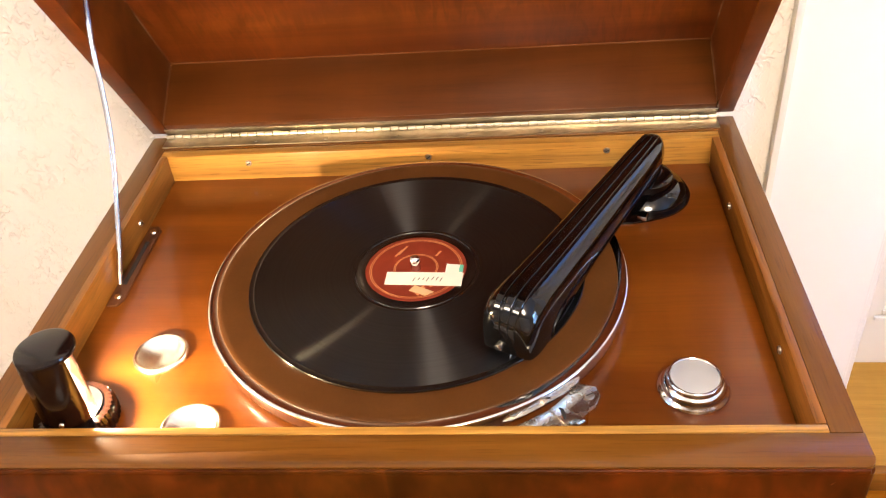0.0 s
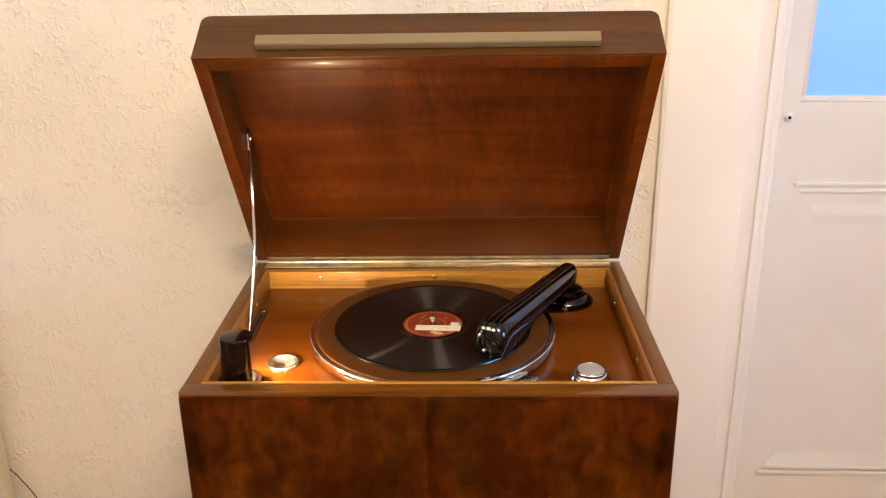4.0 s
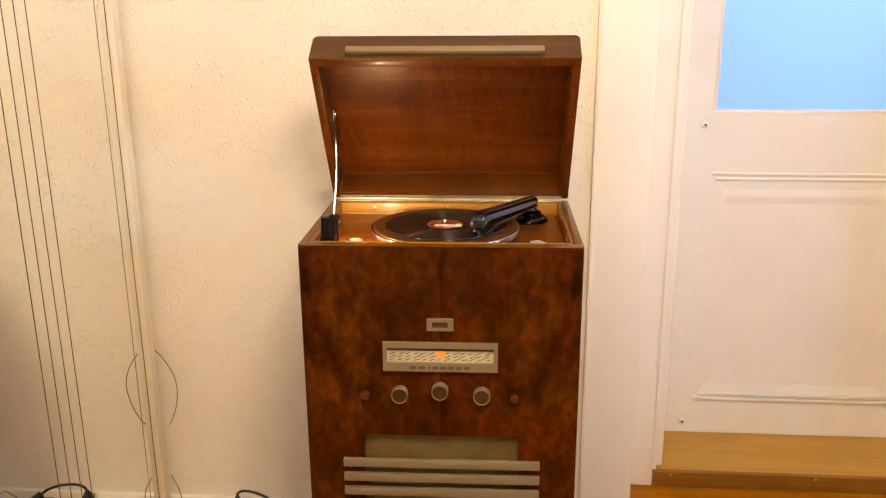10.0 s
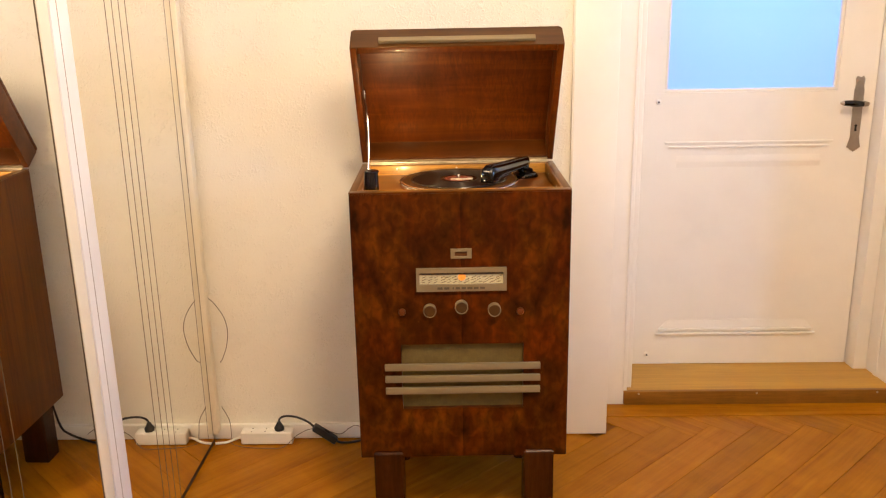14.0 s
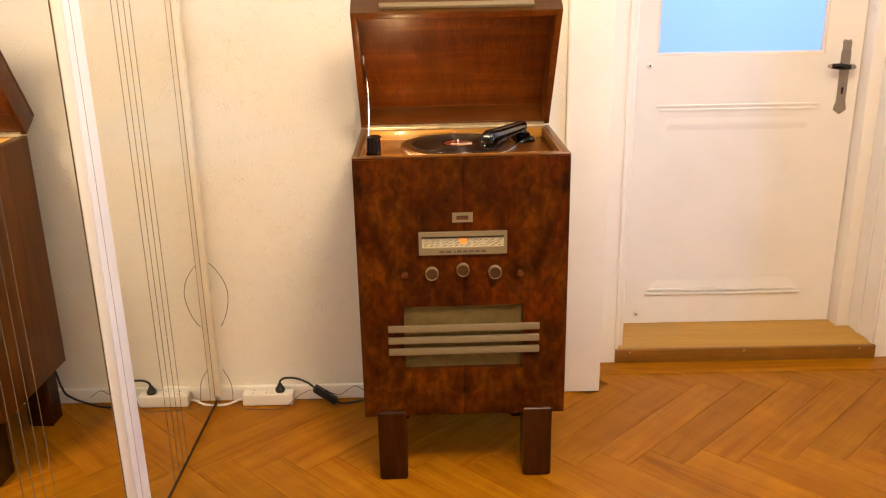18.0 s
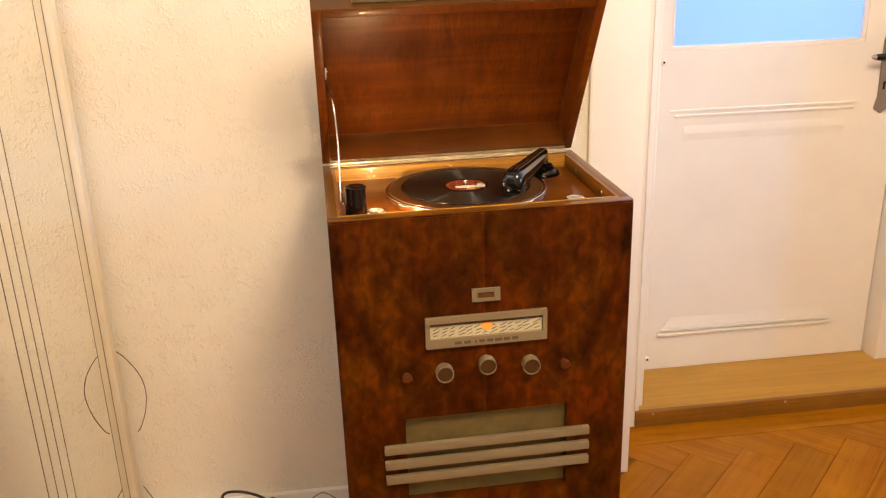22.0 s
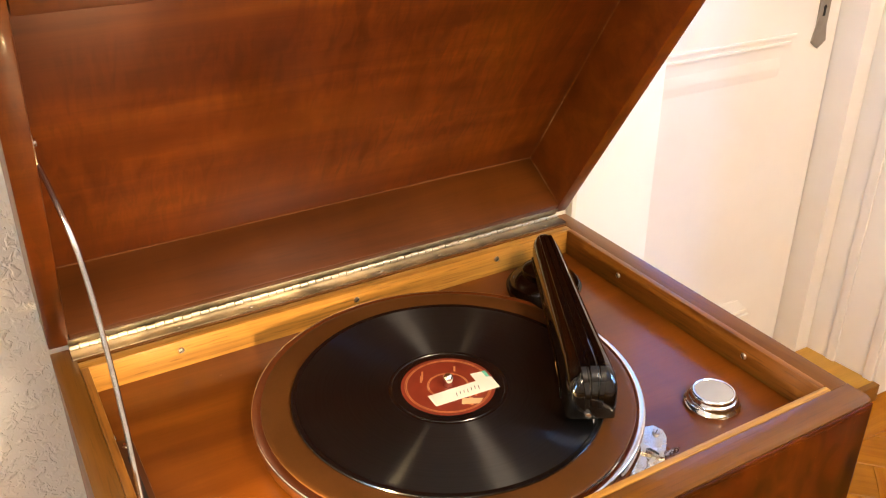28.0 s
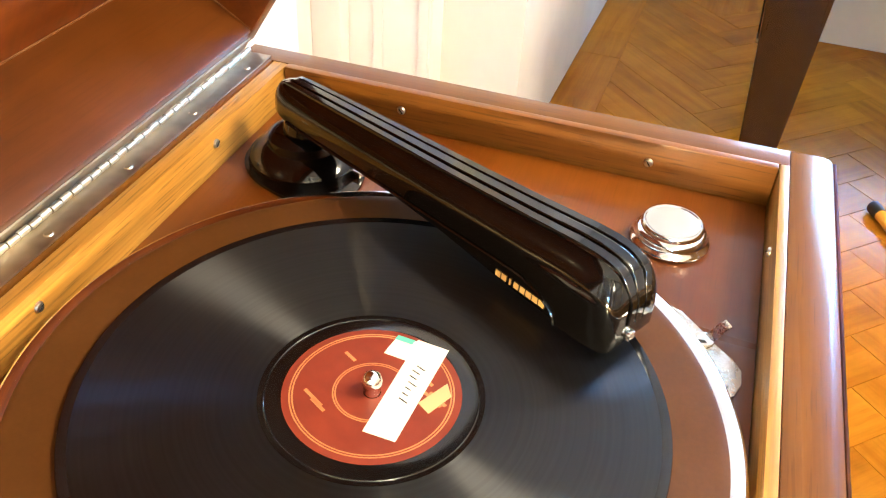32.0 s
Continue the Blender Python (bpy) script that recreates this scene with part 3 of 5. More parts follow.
    part("screw", turned(lathe([(0, 0), (0.003, 0), (0.002, 0.0015), (0, 0.0015)], 12), pose(1.372, y - 0.0046, 1.075, 90)), PEWTER, plate)
    lever = part("door_handle", tube([(1.385, y, 0.998), (1.385, y - 0.045, 0.998), (1.376, y - 0.052, 0.998), (1.365, y - 0.053, 0.999)], 0.008, 12), PEWTER, d, "metal lever with a black grip")
    part("grip", tube(smooth_path([(1.368, y - 0.053, 0.999), (1.35, y - 0.053, 1.0), (1.325, y - 0.053, 1.002), (1.302, y - 0.053, 1.003)], 4), lambda t: 0.0085 + 0.0025 * math.sin(t * 3.1), 14), BLACK, lever, "black lever grip")
    part("ferrule", tube([(1.3025, y - 0.053, 1.003), (1.294, y - 0.053, 1.0035), (1.29, y - 0.053, 1.0035)], lambda t: 0.008 - 0.005 * t, 12), PEWTER, lever)
    # frame round the leaf
    part("door_frame", box((0.566, 0.9, 0.03), (0.598, 0.99, 2.119), 0.003), WHITE, d)
    part("door_frame", box((1.43, 0.9, 0.03), (1.477, 0.99, 2.119), 0.003), WHITE, d)
    part("door_frame", box((0.599, 0.9, 2.102), (1.429, 0.99, 2.119), 0.002), WHITE, d)
    part("frame_moulding", box((1.4715, 0.705, 0.04), (1.4775, 0.73, 2.11), 0.004, 3), WHITE, d)
    part("frame_moulding", box((1.4725, 0.815, 0.03), (1.4775, 0.84, 2.11), 0.0035, 3), WHITE, d)
    part("frame_moulding", box((0.5655, 0.72, 0.05), (0.586, 0.745, 2.11), 0.006, 3), WHITE, d)
    part("casing_moulding", box((0.55, 0.688, 0.055), (0.563, 0.6945, 2.2), 0.003, 3), WHITE, d)
    return d


door_thing()

# threshold board with its screwed nosing
th = thing("threshold", "pale oak door threshold with screwed front board", "threshold", pose(1.02, 0.69, 0))
th["kind"] = "structure"
bm = bmesh.new()
vs = [bm.verts.new((x, y, z)) for x in (-0.455, 0.457) for y, z in ((0.012, 0.0), (0.32, 0.0), (0.32, 0.026), (0.012, 0.05))]
for f in ((0, 1, 2, 3), (7, 6, 5, 4), (0, 4, 5, 1), (1, 5, 6, 2), (2, 6, 7, 3), (3, 7, 4, 0)):
    bm.faces.new([vs[i] for i in f])
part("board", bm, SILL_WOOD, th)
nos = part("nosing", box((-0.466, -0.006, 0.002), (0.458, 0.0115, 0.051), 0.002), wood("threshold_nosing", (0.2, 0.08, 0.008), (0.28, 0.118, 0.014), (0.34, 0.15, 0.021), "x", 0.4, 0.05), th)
for x in (-0.415, -0.01, 0.4):
    part("screw", turned(lathe([(0, 0), (0.004, 0), (0.003, 0.002), (0, 0.002)], 12), pose(x, -0.006, 0.043, 90)), BRASS, nos)


# ---- mirror wardrobe ----
def wardrobe():
    w = thing("mirror_wardrobe", "tall wardrobe with etched sliding mirror doors and white profiles", "wardrobe", pose(-0.805, 0.44, 0))
    part("carcass", box((-0.34, -3.0, 0.0), (-0.012, 0.035, 2.35)), WALL_PAINT, w)
    # Track coloured dark for the shadowed gap below the mirrors.
    part("bottom_track", box((-0.0115, -3.0, 0.0), (-0.002, 0.0, 0.017)), TRACK_SHADE, w, "shaded bottom track")
    a = part("mirror_panel", box((-0.011, -0.9, 0.018), (0, -0.0125, 2.3)), MIRROR, w, "etched silver mirror panel")
    b = part("mirror_panel", box((0.026, -1.75, 0.018), (0.037, MY - 0.0935, 2.3)), MIRROR, w, "etched silver mirror panel")
    part("mirror_panel", box((-0.011, -2.95, 0.018), (0, -1.7, 2.3)), MIRROR, w, "silver mirror panel")
    for i in range(4):
        y = -0.474 + 0.0415 * i
        part("etched_line", box((0, y - 0.0014, 0.018), (0.0003, y + 0.0014, 2.3)), ETCH, a)
        y = -1.29 + 0.035 * i
        part("etched_line", box((0.037, y - 0.001, 0.018), (0.0373, y + 0.001, 2.3)), ETCH, b)
    p = part("door_profile", box((0.0045, MY - 0.043, 0.012), (0.0425, MY + 0.034, 2.32), 0.003), PROFILE_WHITE, w, "white lacquered metal profile")
    part("profile_groove", box((0.0425, MY - 0.0175, 0.012), (0.0429, MY - 0.0145, 2.32)), GROOVE, p)
    # Added cream strip where the white profile shows mirrored.
    p = part("door_profile", box((0.0045, MY - 0.09, 0.012), (0.0405, MY - 0.0465, 2.32), 0.003), TRUNK, w, "cream strip standing for the white profile's reflection")
    part("profile_groove", box((0.0045, MY - 0.0464, 0.012), (0.034, MY - 0.0432, 2.32)), ETCH, p)
    part("profile_groove", box((0.0045, MY - 0.0933, 0.012), (0.038, MY - 0.0903, 2.32)), ETCH, p)
    p = part("edge_profile", box((-0.011, -0.012, 0.035), (0.016, 0.022, 2.32), 0.002), TRUNK, w, "cream edge profile")
    part("edge_groove", box((-0.0015, -0.0124, 0.035), (0.0, -0.0119, 2.32)), ETCH, p)
    for y in (-0.0645, -0.015):
        part("etched_line", box((0, y - 0.0012, 0.035), (0.0003, y + 0.0012, 2.3)), ETCH, a)
    return w


MY = -0.796
wardrobe()

# ---- radiogram ----
RGM = pose(0, 0, 0, 0, 0, 1.2)
RG = thing("radiogram", "walnut veneered floor radio gramophone with open lid", "gramophone", RGM)
HW, TOP, DEPTH, LOW, DECK = 0.2735, 0.914, 0.397, 0.194, 0.887


def holed_panel(x0, x1, z0, z1, hx0, hx1, hz0, hz1, y0, y1):
    bm = bmesh.new()
    xs, zs = (x0, hx0, hx1, x1), (z0, hz0, hz1, z1)
    v = {(i, k, s): bm.verts.new((xs[i], y, zs[k])) for i in range(4) for k in range(4) for s, y in ((0, y0), (1, y1))}
    for i in range(3):
        for k in range(3):
            if (i, k) == (1, 1):
                continue
            for s in (0, 1):
                bm.faces.new([v[a, b, s] for a, b in ((i, k), (i + 1, k), (i + 1, k + 1), (i, k + 1))])
    for (a, b) in (((1, 1), (2, 1)), ((2, 1), (2, 2)), ((2, 2), (1, 2)), ((1, 2), (1, 1))):
        bm.faces.new([v[(*a, 0)], v[(*b, 0)], v[(*b, 1)], v[(*a, 1)]])
    loop = [(i, 0) for i in range(4)] + [(3, k) for k in range(1, 4)] + [(i, 3) for i in (2, 1, 0)] + [(0, k) for k in (2, 1)]
    for a, b in zip(loop, loop[1:] + loop[:1]):
        bm.faces.new([v[(*a, 0)], v[(*b, 0)], v[(*b, 1)], v[(*a, 1)]])
    return bm


bm = holed_panel(-HW, HW, LOW, 0.9098, -0.157, 0.157, 0.334, 0.515, 0.0, 0.016)
bmesh.ops.recalc_face_normals(bm, faces=bm.faces)
bmesh.ops.bevel(bm, geom=[e for e in bm.edges if all(abs(v.co.y) < 1e-5 and abs(abs(v.co.x) - HW) < 1e-5 for v in e.verts)], offset=0.0055, segments=4, profile=0.5, affect="EDGES")
front = part("front_panel", bm, BURL, RG, "dark bookmatched burl walnut front")
for s in (-1, 1):
    part("side_panel", box((min(s * HW, s * (HW - 0.016)), 0.0165, LOW), (max(s * HW, s * (HW - 0.016)), DEPTH, 0.9098), 0.0008), SIDE_WOOD, RG)
    part("side_rail", box((min(s * HW, s * 0.2551), 0.0272, 0.9102), (max(s * HW, s * 0.2551), DEPTH, TOP), 0.0006, 2), RIM_WOOD_Y, RG)
    part("side_liner", box((min(s * 0.255, s * 0.2485), 0.0335, 0.86), (max(s * 0.255, s * 0.2485), 0.361, TOP + 0.0004), 0.0012, 2), LINER_Y_SHADED, RG)
part("bottom_panel", box((-0.257, 0.0165, LOW), (0.257, DEPTH - 0.012, LOW + 0.016)), SIDE_WOOD, RG)
part("back_panel", box((-0.257, DEPTH - 0.011, LOW), (0.257, DEPTH, 0.9015)), SIDE_WOOD, RG)
fr = [(-HW - 0.0006, 0.027), (HW + 0.0006, 0.027)]
fr[1:1] = [(s * (HW - 0.0064 + 0.007 * math.cos(a)), 0.0092 - 0.007 * math.sin(a)) for s, ks in ((-1, range(7)), (1, range(6, -1, -1))) for a in [math.pi / 2 * k / 6 for k in ks]]
part("front_rail", prism(fr, 0.9102, TOP, 0.0008), RIM_WOOD, RG)
part("front_edge", box((-HW + 0.004, 0.0, 0.91), (HW - 0.004, 0.0019, TOP - 0.0004), 0.0004, 1), BURL, RG)
part("back_rail", box((-0.2605, 0.3735, 0.902), (0.2605, DEPTH, TOP), 0.002), RIM_WOOD, RG)
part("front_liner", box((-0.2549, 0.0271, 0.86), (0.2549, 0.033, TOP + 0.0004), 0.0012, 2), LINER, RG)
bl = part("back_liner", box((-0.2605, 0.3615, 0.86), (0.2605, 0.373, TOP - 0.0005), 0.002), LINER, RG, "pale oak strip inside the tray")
CUPS = ((-0.184, 0.1255), (-0.141, 0.056))


def deck_board(x0, y0, x1, y1, z0, z1):
    """The motor board, with round holes for the two cups."""
    bm = bmesh.new()

    def loop(pts, z):
        vs = [bm.verts.new((x, y, z)) for x, y in pts]
        return vs, [bm.edges.new((a, b)) for a, b in zip(vs, vs[1:] + vs[:1])]

    rings = [[(x0, y0), (x1, y0), (x1, y1), (x0, y1)]]
    rings += [[(cx + 0.0192 * math.cos(2 * math.pi * k / 40), cy + 0.0192 * math.sin(2 * math.pi * k / 40)) for k in range(40)] for cx, cy in CUPS]
    sides = []
    for z in (z1, z0):
        done = [loop(r, z) for r in rings]
        bmesh.ops.triangle_fill(bm, edges=[e for _, es in done for e in es], use_beauty=True)
        sides.append([vs for vs, _ in done])
    for a, b in zip(*sides):
        for k in range(len(a)):
            n = (k + 1) % len(a)
            bm.faces.new((a[k], a[n], b[n], b[k]))
    return bm


part("deck", deck_board(-0.248, 0.0335, 0.248, 0.361, 0.866, DECK), MAHOGANY, RG, "polished mahogany motor board")


def screw(parent, x, y, z, m):
    bm = lathe([(0, -0.001), (0.003, -0.001), (0.003, 0.0003), (0.0024, 0.0013), (0, 0.0017)], 14)
    s = part("screw", turned(bm, pose(x, y, z) @ m), SCREW_STEEL, parent)
    part("slot", turned(box((-0.0021, -0.0004, 0.0011), (0.0021, 0.0004, 0.0019)), pose(x, y, z) @ m @ pose(0, 0, 0, 0, 0, 35)), DARK, s)


for x in (-0.1725, -0.0035, 0.1575):
    screw(bl, x, 0.3614, 0.904, pose(0, 0, 0, 90))
for y in (0.275, 0.109):
    screw(RG, 0.2484, y, 0.9, pose(0, 0, 0, 0, -90))
    screw(RG, -0.2484, y, 0.9, pose(0, 0, 0, 0, 90))
screw(RG, 0.18, 0.0331, 0.901, pose(0, 0, 0, -90))

# feet
for s in (-1, 1):
    for y0, y1, top in ((-0.012, 0.07, 0.213), (0.32, 0.39, 0.2)):
        bm = bmesh.new()
        x0, x1 = s * 0.2385 - 0.0, s * 0.1605
        if y0 < 0:
            pts = [(y0, 0.0), (y1, 0.0), (y1, LOW - 0.0005), (-0.0005, LOW - 0.0005), (-0.0005, top)]
            pts += [(y0 + 0.01 - 0.01 * math.sin(a), top - 0.01 + 0.01 * math.cos(a)) for a in [math.pi / 2 * k / 6 for k in range(7)]]
        else:
            pts = [(y0, 0.0), (y1, 0.0), (y1, LOW - 0.0005), (y0, LOW - 0.0005)]
        a = [bm.verts.new((x0, y, z)) for y, z in pts]
        b = [bm.verts.new((x1, y, z)) for y, z in pts]
        bm.faces.new(a)
        bm.faces.new(b[::-1])
        n = len(pts)
        for k in range(n):
            bm.faces.new((a[k], b[k], b[(k + 1) % n], a[(k + 1) % n]))
        bmesh.ops.recalc_face_normals(bm, faces=bm.faces)
        bmesh.ops.bevel(bm, geom=[e for e in bm.edges if e.calc_face_angle(0) > 1.2], offset=0.004, segments=3, affect="EDGES")
        part("foot", bm, FOOT_WOOD, RG, "dark polished block foot")

# loudspeaker opening: cloth behind, three bars before it
part("grille_cloth", box((-0.165, 0.0165, 0.326), (0.165, 0.019, 0.523)), CLOTH, RG, "faded gold loudspeaker cloth")
for z in (0.455, 0.422, 0.3895):
    bar = part("grille_bar", box((-0.2, -0.012, z - 0.0085), (0.2, -0.0005, z + 0.0085), 0.002), TAUPE, RG, "taupe lacquered bar")

# dial
dial = part("dial_frame", holed_panel(-0.113, 0.113, 0.66, 0.72, -0.105, 0.105, 0.678, 0.709, -0.009, -0.0004), TAUPE, RG, "taupe lacquered dial frame")
part("dial_card", box((-0.1048, -0.0035, 0.6785), (0.1048, -0.0006, 0.7085)), DIAL_PAPER, dial, "cream printed dial scale")
# Dark strip drawn for the shadow the frame throws on the card.
part("dial_shadow_strip", box((-0.1048, -0.0062, 0.7035), (0.1048, -0.0037, 0.7088)), DARK, dial)
rng = random.Random(4)
for row in range(3):
    for k in range(13):
        x = -0.094 + k * 0.0155 + rng.uniform(-0.003, 0.003)
        z = 0.6835 + row * 0.0066
        w = rng.uniform(0.008, 0.016)
        part("scale_print", turned(box((-w / 2, -0.0002, -0.0008), (w / 2, 0, 0.0008)), pose(x, -0.0037, z, 0, -24 if (k + row) % 3 else -14, 0)), DIAL_INK, dial)
part("pointer_glow", turned(lathe([(0, 0), (0.0095, 0), (0.0095, 0.0004), (0, 0.0006)], 24), pose(0.001, -0.0039, 0.6965, 90)), DIAL_GLOW, dial, "glowing orange dial lamp spot")
part("dial_glass", box((-0.1048, -0.0078, 0.6785), (0.1048, -0.007, 0.7088)), GLASS, dial).visible_shadow = False
for k, (x, w) in enumerate(((-0.054, 0.013), (-0.037, 0.013), (-0.021, 0.003), (-0.0095, 0.011), (0.0055, 0.011), (0.021, 0.013), (0.0365, 0.012), (0.0525, 0.012))):
    part("maker_mark", box((x - w / 2, -0.0094, 0.6655), (x + w / 2, -0.0088, 0.6715)), TAUPE_DARK, dial)

# tuning window above the dial
badge = part("tuning_window_frame", holed_panel(-0.026, 0.026, 0.745, 0.7695, -0.016, 0.015, 0.7505, 0.7625, -0.006, -0.0004), TAUPE, RG, "small taupe window frame")
part("window_card", box((-0.0165, -0.0022, 0.75), (0.0155, -0.0005, 0.763)), mat("amber_window", (0.11, 0.032, 0.006), 0.3), badge, "amber tuning window")
# Dark strip drawn for the shadow inside the small window.
part("window_shadow_strip", box((-0.0158, -0.004, 0.7605), (0.0148, -0.0024, 0.7622)), DARK, badge)


def knob(x, z):
    bm = lathe([(0, 0), (0.0155, 0), (0.0165, 0.003), (0.0168, 0.017), (0.0164, 0.0205), (0.0151, 0.0207), (0.0147, 0.016), (0, 0.0158)], 40)
    k = part("tuning_knob", turned(bm, pose(x, -0.0004, z, 90)), TAUPE, RG, "taupe ringed control knob")
    part("knob_face", turned(lathe([(0, 0.0159), (0.0146, 0.016), (0.0138, 0.0186), (0, 0.0192)], 32), pose(x, -0.0004, z, 90)), mat("knob_brown", (0.06, 0.025, 0.006), 0.4, spec=0.3), k, "brown knob face")


for x, z in ((-0.081, 0.611), (-0.001, 0.6195), (0.082, 0.611)):
    knob(x, z)
for x, z in ((-0.151, 0.608), (0.147, 0.606)):
    p = part("push_knob", turned(lathe([(0, 0), (0.006, 0), (0.0055, 0.006), (0.009, 0.008), (0.0095, 0.013), (0.008, 0.0165), (0, 0.018)], 24), pose(x, -0.0004, z, 90)), mat("red_brown_bakelite", (0.1, 0.026, 0.006), 0.3, spec=0.3), RG, "small reddish brown bakelite knob")

# lid, standing open
LID_L, LID_H, LT = 0.393, 0.082, 0.017
lid = part("lid", box((-HW, -LID_L, LID_H - 0.014), (HW, 0.0, LID_H), 0.006, 3), LID_WOOD, RG, "open lid with polished mahogany inside", pose(0, DEPTH, TOP + 0.004, -57.4))
for s in (-1, 1):
    part("lid_side", box((min(s * HW, s * (HW - LT)), -LID_L, 0), (max(s * HW, s * (HW - LT)), 0, LID_H - 0.0145), 0.0015), LID_WOOD, lid)
part("lid_front", box((-HW + LT + 0.0004, -LID_L, 0), (HW - LT - 0.0004, -LID_L + LT, LID_H - 0.0145), 0.0015), LID_WOOD, lid)
part("lid_back", box((-HW + LT + 0.0004, -LT, 0.0), (HW - LT - 0.0004, 0, LID_H - 0.0145), 0.0015), LID_BOARD, lid)
part("glue_line", box((-HW + LT + 0.0006, -LT - 0.0009, LID_H - 0.0152), (HW - LT - 0.0006, -LT + 0.0002, LID_H - 0.0143)), GLUE, lid, "pale glue line in the corner")
for s in (-1, 1):
    part("glue_line", box((s * (HW - LT) - 0.0006, -LT - 0.0006, 0.002), (s * (HW - LT) + 0.0006, -LT + 0.0002, LID_H - 0.0155)), GLUE, lid)
    part("glue_line", box((s * (HW - LT) - 0.0005, -LID_L + LT, LID_H - 0.0151), (s * (HW - LT) + 0.0005, -LT - 0.001, LID_H - 0.0144)), GLUE, lid)
part("lid_face", turned(prism([(-HW, 0.001), (HW, 0.001)] + [(s * (HW - 0.011 + 0.011 * math.cos(a)), LID_H - 0.0155 + 0.011 * math.sin(a)) for s, ks in ((1, range(7)), (-1, range(6, -1, -1))) for a in [math.pi / 2 * k / 6 for k in ks]], 0, 0.0022), pose(0, -LID_L - 0.0003, 0, 90)), wood("lid_face_veneer", (0.045, 0.016, 0.002), (0.08, 0.03, 0.004), (0.13, 0.052, 0.008), "x", 0.4, 0.0), lid, "faded walnut veneer on the lid front")
part("pull_bar", box((-0.2, -LID_L - 0.0135, 0.0125), (0.2, -LID_L - 0.0028, 0.0295), 0.003, 3), TAUPE, lid, "long taupe lid pull")

# piano hinge along the back
hinge = part("piano_hinge", box((-0.258, 0.376, TOP + 0.0004), (0.258, DEPTH - 0.0015, TOP + 0.0016)), BRASS, RG, "worn brass piano hinge")
bm = bmesh.new()
n = 64
for k in range(n):
    x0 = -0.258 + 0.516 * k / n
    r = 0.0021 if k % 2 else 0.0019
    y = DEPTH - 0.0048 + (0.0003 if k % 2 else -0.0003)
    tube([(x0 + 0.0004, y, TOP + 0.0032), (x0 + 0.516 / n - 0.0004, y, TOP + 0.0032)], r, 10, bm)
part("hinge_barrel", bm, BARREL, hinge)["kind"] = "stuff"
part("upper_leaf", turned(box((-0.258, -0.0095, -0.0014), (0.258, 0.0012, -0.0003)), pose(0, DEPTH, TOP + 0.004, -57.4)), BRASS, hinge)
for k in range(8):
    x = -0.235 + k * 0.067
    part("hinge_screw", turned(lathe([(0, 0), (0.0028, 0), (0.002, 0.0009), (0, 0.001)], 10), pose(x, 0.3815, TOP + 0.0014)), BRASS, hinge)

# lid stay: bracket in the lid, bent rod, slotted plate on the deck
stay = part("lid_stay", tube(smooth_path([(-0.2535, 0.334, 1.113), (-0.247, 0.305, 1.083), (-0.2425, 0.284, 1.052), (-0.2405, 0.263, 0.995), (-0.2418, 0.232, 0.935), (-0.2445, 0.206, 0.889)], 6), 0.0021, 10), STEEL, RG, "bent steel lid stay rod")
br = part("stay_bracket", box((-0.2563, 0.326, 1.106), (-0.2515, 0.34, 1.13), 0.001), STEEL, RG)
part("bracket_screw", turned(lathe([(0, 0), (0.0035, 0), (0.003, 0.002), (0, 0.0025)], 12), pose(-0.2515, 0.335, 1.121, 0, 90)), CHROME, br)
slot = part("stay_plate", prism([(-0.2465, 0.18), (-0.2385, 0.18), (-0.2345, 0.187), (-0.2345, 0.279), (-0.2385, 0.285), (-0.2465, 0.285)], DECK + 0.0002, DECK + 0.002, 0.0006), mat("brown_painted_plate", (0.09, 0.035, 0.014), 0.3, 0.5), RG, "slotted stay plate")
part("slot", box((-0.2425, 0.205, DECK + 0.002), (-0.239, 0.262, DECK + 0.0024)), DARK, slot)
for y in (0.19, 0.276):
    part("plate_screw", lathe([(0, 0), (0.003, 0), (0.0024, 0.0014), (0, 0.0016)], 12, None, (-0.2405, y, DECK + 0.002)), CHROME, slot)

# turntable
PX, PY = 0.0, 0.1935
PZ = 0.9045
platter = part("turntable", lathe([(0, DECK + 0.004 - PZ), (0.149, DECK + 0.004 - PZ), (0.1525, -0.014), (0.155, -0.0135), (0.1570, -0.0115), (0.158, -0.006), (0.158, -0.0008), (0.1577, 0.0003), (0.157, 0.0009), (0.1560, 0.0011), (0.1502, 0.0011), (0.1494, 0.0007), (0.1485, -0.0006), (0, -0.0008)], 160), RING_CHROME, RG, "chrome rimmed turntable", pose(PX, PY, PZ))
part("felt_mat", lathe([(0, -0.0004), (0.1504, 0.0008), (0.1502, 0.0016), (0.1492, 0.0019), (0.146, 0.0016), (0, 0.0014)], 128), FELT, platter, "smooth dark brown turntable cover")
part("spindle", lathe([(0.0037, 0), (0.0037, 0.0085), (0.0044, 0.0095), (0.0044, 0.0115), (0.0036, 0.0138), (0.0018, 0.0152), (0, 0.0155)], 24), CHROME, platter)
part("motor_boss", lathe([(0, DECK + 0.0002 - PZ), (0.03, DECK + 0.0002 - PZ), (0.03, DECK + 0.0038 - PZ), (0, DECK + 0.0038 - PZ)], 32), DARK, platter)


